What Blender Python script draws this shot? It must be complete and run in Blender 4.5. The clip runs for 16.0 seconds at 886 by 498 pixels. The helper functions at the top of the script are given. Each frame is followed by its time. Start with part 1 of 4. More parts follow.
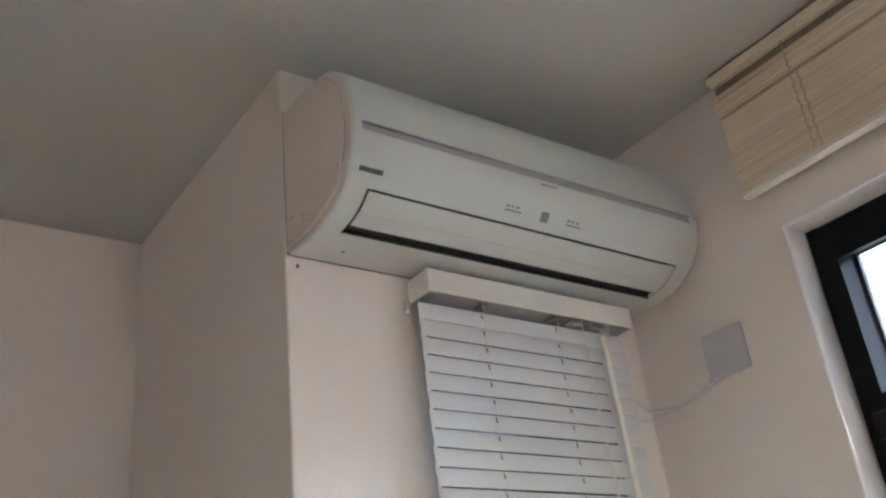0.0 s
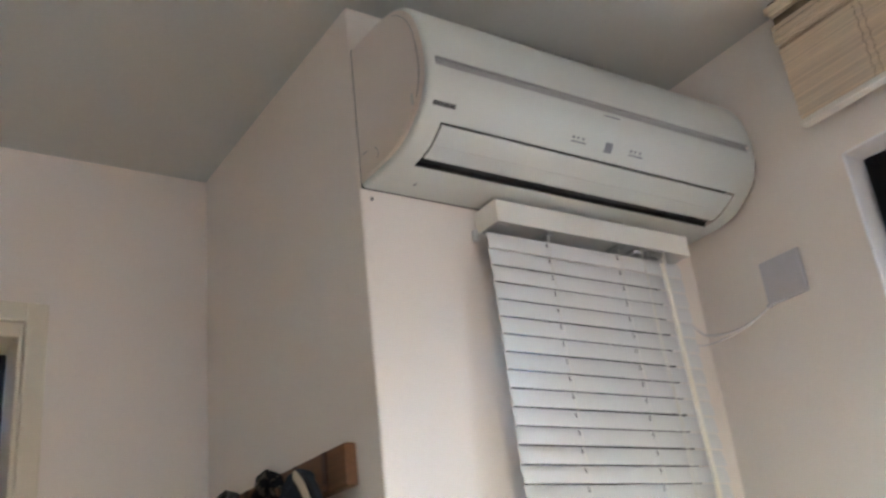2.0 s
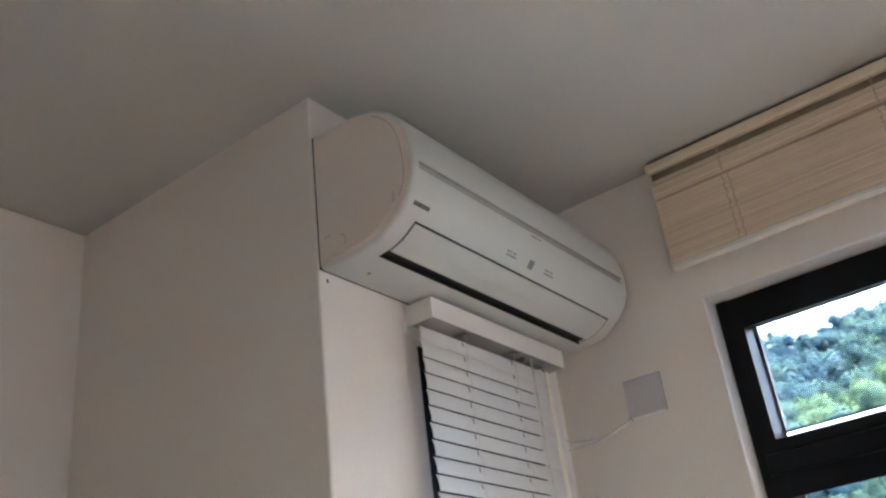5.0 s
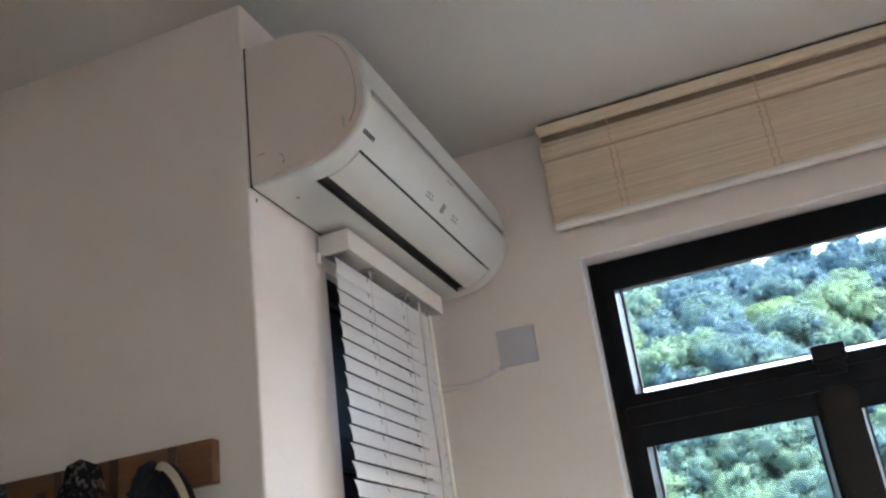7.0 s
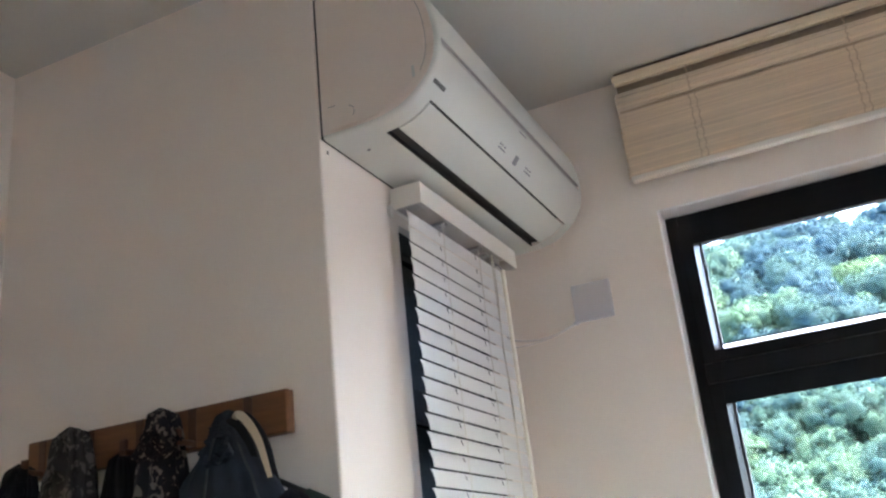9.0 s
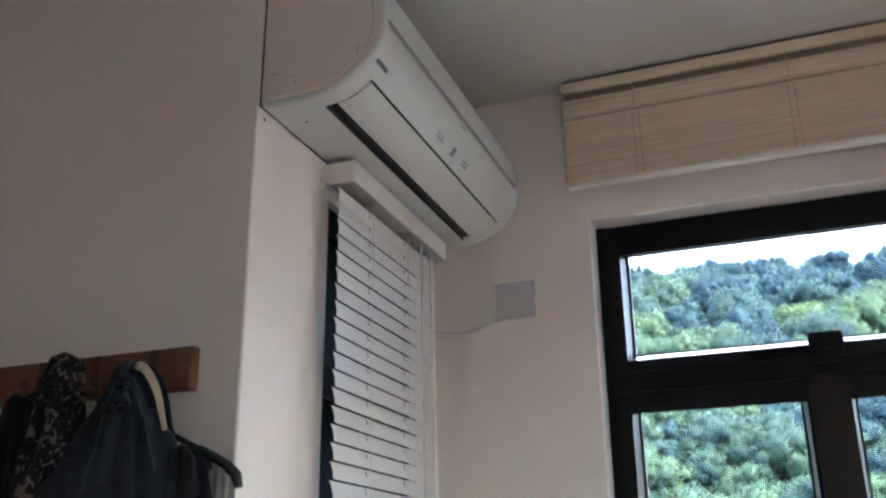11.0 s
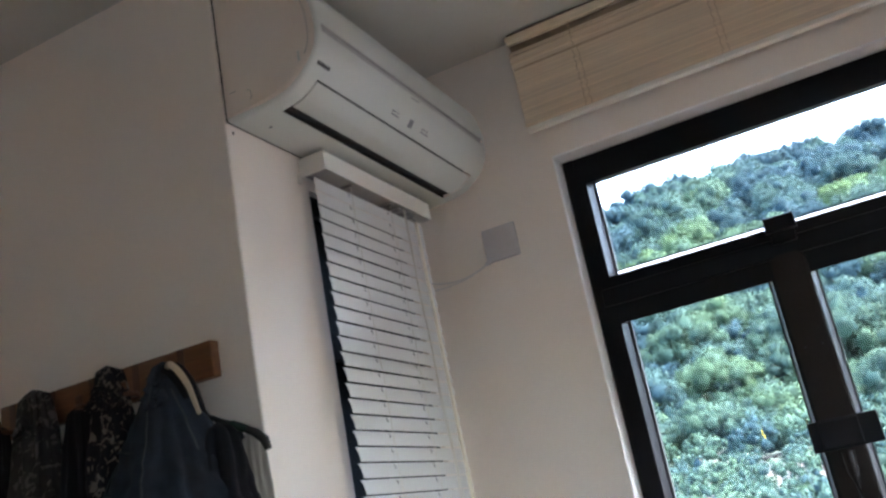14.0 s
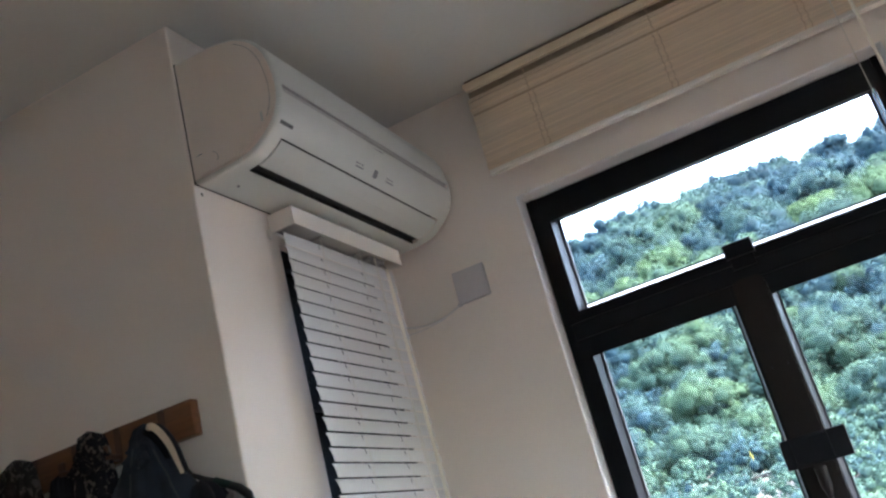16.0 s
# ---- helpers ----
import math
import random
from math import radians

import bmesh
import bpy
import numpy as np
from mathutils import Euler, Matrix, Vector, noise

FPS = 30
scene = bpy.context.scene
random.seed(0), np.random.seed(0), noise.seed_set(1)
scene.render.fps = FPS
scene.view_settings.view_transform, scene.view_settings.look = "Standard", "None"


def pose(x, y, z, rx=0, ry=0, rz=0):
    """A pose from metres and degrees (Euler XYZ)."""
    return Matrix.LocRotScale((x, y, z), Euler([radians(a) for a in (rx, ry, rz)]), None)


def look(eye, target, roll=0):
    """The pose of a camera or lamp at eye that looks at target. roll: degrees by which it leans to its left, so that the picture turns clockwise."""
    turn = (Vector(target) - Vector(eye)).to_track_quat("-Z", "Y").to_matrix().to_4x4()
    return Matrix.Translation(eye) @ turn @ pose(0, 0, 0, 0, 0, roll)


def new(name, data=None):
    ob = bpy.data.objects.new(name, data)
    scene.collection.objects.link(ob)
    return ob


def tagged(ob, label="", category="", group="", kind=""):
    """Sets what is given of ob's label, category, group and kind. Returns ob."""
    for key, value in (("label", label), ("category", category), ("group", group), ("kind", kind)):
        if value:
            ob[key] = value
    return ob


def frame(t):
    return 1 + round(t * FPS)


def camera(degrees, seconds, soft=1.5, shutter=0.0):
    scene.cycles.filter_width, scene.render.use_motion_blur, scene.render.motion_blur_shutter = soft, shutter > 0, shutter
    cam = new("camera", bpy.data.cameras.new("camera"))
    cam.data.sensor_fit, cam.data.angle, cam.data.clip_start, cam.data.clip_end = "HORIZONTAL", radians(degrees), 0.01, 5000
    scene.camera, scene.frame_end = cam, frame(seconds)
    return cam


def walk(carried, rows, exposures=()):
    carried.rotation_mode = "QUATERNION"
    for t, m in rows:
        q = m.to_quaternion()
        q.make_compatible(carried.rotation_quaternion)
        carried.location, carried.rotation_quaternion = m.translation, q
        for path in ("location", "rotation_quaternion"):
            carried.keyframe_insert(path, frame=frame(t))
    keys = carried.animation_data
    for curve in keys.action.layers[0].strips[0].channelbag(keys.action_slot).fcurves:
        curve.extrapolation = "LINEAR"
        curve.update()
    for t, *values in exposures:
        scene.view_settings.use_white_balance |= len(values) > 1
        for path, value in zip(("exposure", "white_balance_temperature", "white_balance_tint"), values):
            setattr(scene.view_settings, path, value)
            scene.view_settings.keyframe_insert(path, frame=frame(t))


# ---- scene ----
cam = camera(50.9, 16.0, soft=2.4, shutter=0.5)

PATH = [
    (0, (-0.619, -1.212, 1.511), (0.477, 0.2, 2.409), -6.8),
    (0.5, (-0.663, -1.224, 1.507), (0.462, 0.192, 2.36), -6.5),
    (1, (-0.67, -1.219, 1.505), (0.485, 0.194, 2.322), -6.4),
    (1.5, (-0.682, -1.22, 1.499), (0.464, 0.199, 2.32), -6.0),
    (2, (-0.708, -1.207, 1.483), (0.362, 0.289, 2.268), -6.7),
    (2.5, (-0.75, -1.17, 1.467), (0.376, 0.309, 2.207), -11.0),
    (3, (-0.772, -1.122, 1.465), (0.458, 0.279, 2.19), -12.4),
    (3.5, (-0.772, -1.114, 1.47), (0.502, 0.208, 2.262), -9.1),
    (4, (-0.778, -1.107, 1.46), (0.531, 0.202, 2.216), -8.8),
    (4.2, (-0.849, -1.108, 1.457), (0.496, 0.12, 2.283), -8.2),
    (6.3, (-1.192, -0.713, 1.496), (0.484, 0.063, 2.266), -9.6),
    (6.5, (-1.217, -0.69, 1.481), (0.492, 0.027, 2.231), -8.9),
    (7, (-1.226, -0.729, 1.481), (0.533, -0.149, 2.234), -7.8),
    (7.5, (-1.217, -0.735, 1.482), (0.493, -0.044, 2.256), -6.8),
    (8, (-1.183, -0.702, 1.53), (0.572, 0.011, 2.172), -7.2),
    (8.2, (-1.188, -0.712, 1.503), (0.549, 0.013, 2.18), -7.2),
    (10.3, (-1.206, -0.741, 1.465), (0.519, -0.005, 2.161), -4.7),
    (10.5, (-1.203, -0.755, 1.463), (0.538, -0.056, 2.155), -4.0),
    (11, (-1.19, -0.777, 1.436), (0.568, -0.116, 2.125), -0.6),
    (11.5, (-1.209, -0.766, 1.437), (0.514, -0.085, 2.193), 1.5),
    (12, (-1.234, -0.77, 1.425), (0.473, -0.096, 2.221), 0.7),
    (12.5, (-1.262, -0.741, 1.416), (0.482, -0.139, 2.186), -1.4),
    (13, (-1.274, -0.774, 1.403), (0.491, -0.11, 2.07), -1.9),
    (13.5, (-1.31, -0.901, 1.393), (0.431, -0.125, 1.998), -6.9),
    (14, (-1.325, -0.971, 1.37), (0.425, -0.21, 1.969), -11.1),
    (14.5, (-1.332, -0.989, 1.37), (0.415, -0.253, 2.008), -13.4),
    (15, (-1.346, -1.004, 1.364), (0.399, -0.279, 2.019), -14.0),
    (15.5, (-1.355, -1.004, 1.359), (0.399, -0.301, 2.014), -14.7),
    (16, (-1.362, -1.005, 1.362), (0.394, -0.316, 2.029), -15.3),
]

EXPOSURE = [(0, 5.48, 6250, 11), (0.5, 5.17, 6250, 11), (1, 5.2, 6250, 11), (1.5, 5.27, 6250, 11), (2, 5.77, 6250, 11), (2.5, 5.87, 6250, 11), (3, 5.47, 6250, 11), (3.5, 5.32, 6250, 11), (4, 5.27, 6250, 11), (6.5, 5.87, 6100, 12), (7, 5.62, 6100, 12), (7.5, 5.67, 6100, 12), (8, 5.82, 6100, 12), (10.5, 5.77, 6100, 12), (11, 5.25, 6100, 12), (11.5, 5.2, 6100, 12), (12.5, 5.22, 6100, 12), (13, 5.17, 6100, 12), (14, 5.12, 6100, 12), (16, 5.12, 6100, 12)]
SKY, SUN = 0.15, 1.0

walk(cam, [(t, look(eye, target, roll)) for t, eye, target, roll in PATH], EXPOSURE)

# ---- light ----
world = bpy.data.worlds.new("overcast_sky")
scene.world = world
world.use_nodes = True
wn = world.node_tree
sky = wn.nodes.new("ShaderNodeTexSky")
sky.sky_type = "NISHITA"
sky.sun_disc = False
sky.sun_elevation, sky.sun_rotation = radians(62), radians(165)
sky.air_density, sky.dust_density, sky.ozone_density = 1.0, 4.0, 1.0
wn.links.new(sky.outputs[0], wn.nodes["Background"].inputs[0])
wn.nodes["Background"].inputs[1].default_value = SKY
sun = new("sun", bpy.data.lights.new("sun", "SUN"))
sun.data.energy, sun.data.angle, sun.data.color = SUN, radians(30), (1.0, 0.96, 0.91)
sun.matrix_world = look((7.8, -29, 56.5), (0, 0, 0))


# ---- materials ----
def material(name, color, rough=0.6, metal=0.0, spots=0.06, scale=6.0, bump=0.0, fine=180.0, stretch=(1, 1, 1), spec=0.5, grain=0.5):
    """A surface with broad stains and fine grain in its colour, gloss and relief."""
    m = bpy.data.materials.new(name)
    m.use_nodes = True
    nt = m.node_tree
    p = nt.nodes["Principled BSDF"]
    co = nt.nodes.new("ShaderNodeNewGeometry")
    mp = nt.nodes.new("ShaderNodeMapping")
    mp.inputs["Scale"].default_value = stretch
    nt.links.new(co.outputs["Position"], mp.inputs[0])
    broad, small = nt.nodes.new("ShaderNodeTexNoise"), nt.nodes.new("ShaderNodeTexNoise")
    for n, k, d in ((broad, scale, 4), (small, fine, 3)):
        n.inputs["Scale"].default_value, n.inputs["Detail"].default_value = k, d
        nt.links.new(mp.outputs[0], n.inputs["Vector"])
    add = nt.nodes.new("ShaderNodeMix")
    add.inputs[0].default_value = grain
    nt.links.new(broad.outputs[0], add.inputs[2])
    nt.links.new(small.outputs[0], add.inputs[3])
    ramp = nt.nodes.new("ShaderNodeMapRange")
    ramp.inputs[1].default_value, ramp.inputs[2].default_value = 0.3, 0.7
    ramp.inputs[3].default_value, ramp.inputs[4].default_value = 1 - spots, 1 + spots
    nt.links.new(add.outputs[0], ramp.inputs[0])
    tone = nt.nodes.new("ShaderNodeVectorMath")
    tone.operation = "SCALE"
    tone.inputs[0].default_value = color
    nt.links.new(ramp.outputs[0], tone.inputs["Scale"])
    nt.links.new(tone.outputs[0], p.inputs["Base Color"])
    rr = nt.nodes.new("ShaderNodeMapRange")
    rr.inputs[3].default_value, rr.inputs[4].default_value = max(rough - 0.08, 0.02), min(rough + 0.08, 1)
    nt.links.new(broad.outputs[0], rr.inputs[0])
    nt.links.new(rr.outputs[0], p.inputs["Roughness"])
    p.inputs["Metallic"].default_value = metal
    p.inputs["Specular IOR Level"].default_value = spec
    if bump:
        b = nt.nodes.new("ShaderNodeBump")
        b.inputs["Strength"].default_value, b.inputs["Distance"].default_value = bump, 0.002
        nt.links.new(add.outputs[0], b.inputs["Height"])
        nt.links.new(b.outputs[0], p.inputs["Normal"])
    return m


def varied(m, low, high, island=True):
    """Lets pieces of one mesh, or objects on one mesh, differ in tone."""
    nt = m.node_tree
    p = nt.nodes["Principled BSDF"]
    src = p.inputs["Base Color"].links[0].from_socket
    info = nt.nodes.new("ShaderNodeNewGeometry" if island else "ShaderNodeObjectInfo")
    mr = nt.nodes.new("ShaderNodeMapRange")
    mr.inputs[3].default_value, mr.inputs[4].default_value = low, high
    nt.links.new(info.outputs["Random Per Island" if island else "Random"], mr.inputs[0])
    mul = nt.nodes.new("ShaderNodeVectorMath")
    mul.operation = "SCALE"
    nt.links.new(src, mul.inputs[0])
    nt.links.new(mr.outputs[0], mul.inputs["Scale"])
    nt.links.new(mul.outputs[0], p.inputs["Base Color"])
    return m


def pane_glass(name, tint, gloss=1.0):
    m = bpy.data.materials.new(name)
    m.use_nodes = True
    nt = m.node_tree
    nt.nodes.remove(nt.nodes["Principled BSDF"])
    clear, shine = nt.nodes.new("ShaderNodeBsdfTransparent"), nt.nodes.new("ShaderNodeBsdfGlossy")
    clear.inputs[0].default_value = (*tint, 1)
    shine.inputs["Roughness"].default_value = 0.02
    fr, mx = nt.nodes.new("ShaderNodeFresnel"), nt.nodes.new("ShaderNodeMixShader")
    fr.inputs[0].default_value = 1.45
    nt.links.new(fr.outputs[0], mx.inputs[0])
    nt.links.new(clear.outputs[0], mx.inputs[1])
    nt.links.new(shine.outputs[0], mx.inputs[2])
    nt.links.new(mx.outputs[0], nt.nodes["Material Output"].inputs[0])
    return m


def printed_cloth(name, dark, light, scale):
    """Dark cloth with a blotched light print."""
    m = material(name, dark, 0.9, spots=0.2, scale=40, bump=0.4, fine=900)
    nt = m.node_tree
    p = nt.nodes["Principled BSDF"]
    src = p.inputs["Base Color"].links[0].from_socket
    co, n = nt.nodes.new("ShaderNodeNewGeometry"), nt.nodes.new("ShaderNodeTexNoise")
    n.inputs["Scale"].default_value, n.inputs["Detail"].default_value, n.inputs["Distortion"].default_value = scale, 2, 1.2
    nt.links.new(co.outputs["Position"], n.inputs["Vector"])
    r = nt.nodes.new("ShaderNodeMapRange")
    r.inputs[1].default_value, r.inputs[2].default_value = 0.56, 0.61
    nt.links.new(n.outputs[0], r.inputs[0])
    mx = nt.nodes.new("ShaderNodeMix")
    mx.data_type = "RGBA"
    nt.links.new(r.outputs[0], mx.inputs[0])
    nt.links.new(src, mx.inputs[6])
    mx.inputs[7].default_value = (*light, 1)
    nt.links.new(mx.outputs[2], p.inputs["Base Color"])
    return m


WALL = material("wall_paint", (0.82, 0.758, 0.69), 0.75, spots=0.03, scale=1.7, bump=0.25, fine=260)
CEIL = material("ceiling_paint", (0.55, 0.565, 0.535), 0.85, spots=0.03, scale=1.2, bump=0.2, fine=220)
WHITE_REVEAL = material("reveal_paint", (0.82, 0.82, 0.82), 0.6, spots=0.04, scale=9, bump=0.25, fine=200)
FLOOR = material("floor_wood", (0.30, 0.18, 0.095), 0.45, spots=0.2, scale=4, bump=0.2, stretch=(1, 12, 1))
AC_WHITE = material("ac_plastic", (0.57, 0.595, 0.56), 0.38, spots=0.02, scale=5, bump=0.03, fine=500)
# copy of the casing plastic with warm bounced room light in its colour
AC_SIDE_LIT = material("ac_side_lit_plastic", (0.78, 0.70, 0.625), 0.42, spots=0.03, scale=7, bump=0.03, fine=500)
AC_DARK = material("outlet_black", (0.012, 0.012, 0.013), 0.6)
# flat grey that paints the shadow inside the front groove
GROOVE_SHADE = material("groove_shade_grey", (0.36, 0.36, 0.36), 0.5)
PRINT_DARK = material("print_dark", (0.05, 0.05, 0.055), 0.5)
PRINT_GREY = material("print_grey", (0.20, 0.21, 0.23), 0.5)
SLAT = varied(material("slat_enamel", (0.75, 0.75, 0.74), 0.55, spots=0.03, scale=9, bump=0.03, stretch=(1, 6, 6)), 0.95, 1.0, False)
RAIL = material("headrail_enamel", (0.80, 0.785, 0.73), 0.4, spots=0.03, scale=9)
# grey of the rail's inside, darkened for the shadow there
RAIL_GREY = material("rail_grey", (0.40, 0.40, 0.38), 0.45, spots=0.06, scale=12)
CORD = material("white_cord", (0.70, 0.68, 0.62), 0.8, spots=0.1, fine=900, bump=0.3)
WAND = material("wand_plastic", (0.86, 0.82, 0.71), 0.35, spots=0.03)
STEEL = material("zinc_steel", (0.42, 0.42, 0.42), 0.4, 0.9, spots=0.15, scale=60)
BLACK = material("black_coated_aluminium", (0.0065, 0.0072, 0.0105), 0.42, spots=0.25, scale=14, bump=0.05, spec=0.18)
COVER = material("brown_black_cover", (0.014, 0.010, 0.0085), 0.42, spots=0.3, scale=16, spec=0.3)
GASKET = material("rubber_gasket", (0.02, 0.02, 0.022), 0.7)
GLASS = pane_glass("clear_glass", (0.93, 0.96, 0.95))
TINTED = pane_glass("tinted_glass", (0.08, 0.095, 0.11))
# for a strip added to give the bright sky line under the upper pane
SKY_STRIP = bpy.data.materials.new("translucent_sky_strip")
SKY_STRIP.use_nodes = True
tr = SKY_STRIP.node_tree.nodes.new("ShaderNodeBsdfTranslucent")
tr.inputs[0].default_value = (0.82, 0.84, 0.86, 1)
SKY_STRIP.node_tree.links.new(tr.outputs[0], SKY_STRIP.node_tree.nodes["Material Output"].inputs[0])
PLATE = material("plate_plastic", (0.55, 0.54, 0.56), 0.4, spots=0.02, scale=30)
CABLE = material("cable_pvc", (0.66, 0.64, 0.63), 0.5)
REED = varied(material("bamboo_reed", (0.80, 0.66, 0.50), 0.6, spots=0.10, scale=30, bump=0.3, fine=300, stretch=(1, 0.06, 1)), 0.90, 1.05)
LATH = material("bamboo_lath", (0.78, 0.68, 0.52), 0.5, spots=0.12, scale=26, bump=0.2, stretch=(1, 0.08, 1))
BATTEN = material("blind_batten", (0.80, 0.765, 0.69), 0.5, spots=0.06, scale=26, stretch=(1, 0.1, 1))
STITCH = material("stitch_cord", (0.54, 0.41, 0.29), 0.85, spots=0.2, fine=700)
GAP_SHADE = material("gap_shade_brown", (0.26, 0.20, 0.14), 0.7, spots=0.2, scale=20)
RACK = material("oiled_wood", (0.165, 0.072, 0.030), 0.5, spots=0.3, scale=22, bump=0.25, fine=160, stretch=(1, 0.12, 1))
PEG = material("dark_wood", (0.085, 0.036, 0.018), 0.5, spots=0.3, scale=30, bump=0.2, stretch=(1, 1, 0.15))
DENIM = material("denim", (0.017, 0.026, 0.041), 0.9, spots=0.7, scale=26, bump=0.6, fine=1100)
SEAM = material("denim_seam", (0.045, 0.052, 0.062), 0.9, spots=0.4, scale=60, bump=0.5, fine=900)
CREAM = material("cream_webbing", (0.58, 0.48, 0.34), 0.85, spots=0.1, scale=40, bump=0.5, fine=900)
DARK_CLOTH = material("dark_cloth", (0.007, 0.007, 0.011), 0.95, spots=0.3, scale=30, bump=0.5, fine=900)
NAVY = material("navy_cloth", (0.009, 0.010, 0.018), 0.95, spots=0.3, scale=30, bump=0.5, fine=900)
WHITE_CLOTH = material("white_cloth", (0.26, 0.25, 0.235), 0.95, spots=0.12, scale=20, bump=0.5, fine=900)
TEAL = material("teal_band", (0.016, 0.040, 0.034), 0.8, spots=0.3, scale=60)
HANGER = material("black_hanger", (0.012, 0.012, 0.012), 0.45)
PATTERN = printed_cloth("patterned_cloth", (0.006, 0.005, 0.010), (0.17, 0.145, 0.125), 62)
CAMO = printed_cloth("camouflage_cloth", (0.034, 0.031, 0.030), (0.12, 0.11, 0.10), 48)
TRIM = material("cream_door_paint", (0.74, 0.68, 0.55), 0.5, spots=0.05, scale=9, bump=0.1)
OPENING_SHADE = material("opening_shade", (0.02, 0.018, 0.017), 0.5, spots=0.2, scale=9)
OUTER = material("outer_render", (0.5, 0.5, 0.48), 0.9, spots=0.1, scale=2, bump=0.4)


# ---- building helpers ----
def box(bm, x0, x1, y0, y1, z0, z1, bevel=0.0, seg=1):
    r = bmesh.ops.create_cube(bm, size=1)
    vs = r["verts"]
    bmesh.ops.scale(bm, vec=(abs(x1 - x0), abs(y1 - y0), abs(z1 - z0)), verts=vs)
    bmesh.ops.translate(bm, vec=((x0 + x1) / 2, (y0 + y1) / 2, (z0 + z1) / 2), verts=vs)
    if bevel:
        es = list({e for v in vs for e in v.link_edges})
        bmesh.ops.bevel(bm, geom=es, offset=bevel, segments=seg, affect="EDGES", profile=0.5)
    return bm


def boxes(*args, bevel=0.0, seg=1):
    bm = bmesh.new()
    for a in args:
        box(bm, *a, bevel=bevel, seg=seg)
    return bm


def tube(bm, pts, radius, sides=8):
    """A round rod along points; radius may be one number or one for each point."""
    pts = [Vector(p) for p in pts]
    rings = []
    for i, p in enumerate(pts):
        d = (pts[min(i + 1, len(pts) - 1)] - pts[max(i - 1, 0)]).normalized()
        side = d.cross(Vector((0, 0, 1)))
        if side.length < 0.05:
            side = d.cross(Vector((1, 0, 0)))
        side.normalize()
        up = side.cross(d)
        r = radius[i] if isinstance(radius, (list, tuple)) else radius
        rings.append([bm.verts.new(p + r * (math.cos(a) * side + math.sin(a) * up)) for a in [2 * math.pi * k / sides for k in range(sides)]])
    for a, b in zip(rings, rings[1:]):
        for k in range(sides):
            bm.faces.new((a[k], a[(k + 1) % sides], b[(k + 1) % sides], b[k]))
    bm.faces.new(rings[0][::-1])
    bm.faces.new(rings[-1])
    return bm


def ribbon(bm, pts, widths, thick):
    """A flat strap along points; widths: the vector across it."""
    rings = []
    for i, p in enumerate(pts):
        p, w = Vector(p), Vector(widths[i] if isinstance(widths, list) else widths) / 2
        d = (Vector(pts[min(i + 1, len(pts) - 1)]) - Vector(pts[max(i - 1, 0)])).normalized()
        n = d.cross(w).normalized() * thick / 2
        rings.append([bm.verts.new(q) for q in (p - w - n, p + w - n, p + w + n, p - w + n)])
    for a, b in zip(rings, rings[1:]):
        for k in range(4):
            bm.faces.new((a[k], a[(k + 1) % 4], b[(k + 1) % 4], b[k]))
    bm.faces.new(rings[0][::-1])
    bm.faces.new(rings[-1])
    return bm


def finish(name, bm, mat, smooth=0.0):
    bmesh.ops.recalc_face_normals(bm, faces=bm.faces)
    me = bpy.data.meshes.new(name)
    bm.to_mesh(me)
    bm.free()
    me.materials.append(mat)
    if smooth:
        me.shade_smooth()
        me.set_sharp_from_angle(angle=radians(smooth))
    return me


def thing(name, base, label, category, group="", kind=""):
    e = new(name)
    e.location = base
    e.empty_display_size = 0.05
    return tagged(e, label, category, group, kind)


def part(name, bm, mat, parent, label="", smooth=0.0):
    """One mesh, given in world places, under a thing or a part that stands at its thing's base."""
    base = parent.location if parent.parent is None else parent.parent.location
    bmesh.ops.translate(bm, vec=-Vector(base), verts=bm.verts)
    ob = new(name, finish(name, bm, mat, smooth))
    ob.parent = parent
    return tagged(ob, label)


def structure(name, bm, mat, label, category, smooth=0.0):
    return tagged(new(name, finish(name, bm, mat, smooth)), label, category, kind="structure")


# ---- the room ----
W, CZ, T = 0.795, 2.58, 0.15
CY = 0.735
XW, YS = -3.3, -3.3
AX0, AX1, AZ0, AZ1 = 0.262, 0.70, 0.95, 2.135
DY0, DY1, DZ0, DZ1 = -1.305, -0.389, 0.95, 2.237
EX0, EX1, EZ0, EZ1 = -0.55, 0.55, 0.9, 2.05

structure("floor", boxes((XW - T, W + T, YS - T, CY + T, -0.12, 0)), FLOOR, "brown wooden floor of the room", "floor")
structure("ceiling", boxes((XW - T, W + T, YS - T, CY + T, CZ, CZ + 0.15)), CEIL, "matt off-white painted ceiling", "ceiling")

wall = bmesh.new()
foot = [(0, 0.004), (0.0012, 0.0012), (0.004, 0), (AX0, 0), (AX0, T), (0, T)]
f = wall.faces.new([wall.verts.new((x, y, 0)) for x, y in foot])
ex = bmesh.ops.extrude_face_region(wall, geom=[f])
bmesh.ops.translate(wall, vec=(0, 0, CZ), verts=[v for v in ex["geom"] if isinstance(v, bmesh.types.BMVert)])
box(wall, AX1, W + T, 0, T, 0, CZ)
box(wall, AX0, AX1, 0, T, 0, AZ0)
box(wall, AX0, AX1, 0, T, AZ1, CZ)
structure("wall_north", wall, WALL, "pinkish white painted wall behind the air conditioner", "wall")
structure("wall_pier", boxes((0, T, T, CY + T, 0, CZ)), WALL, "pinkish white side of the wall pier with the coat rack", "wall")
wall = bmesh.new()
DX0, DX1, DZ = -1.25, -0.381, 2.182
box(wall, DX1, 0, CY, CY + T, 0, CZ)
box(wall, XW, DX0, CY, CY + T, 0, CZ)
box(wall, DX0, DX1, CY, CY + T, DZ, CZ)
structure("wall_back", wall, WALL, "cream painted wall with a doorway", "wall")
wall = bmesh.new()
box(wall, W, W + T, DY1, 0, 0, CZ)
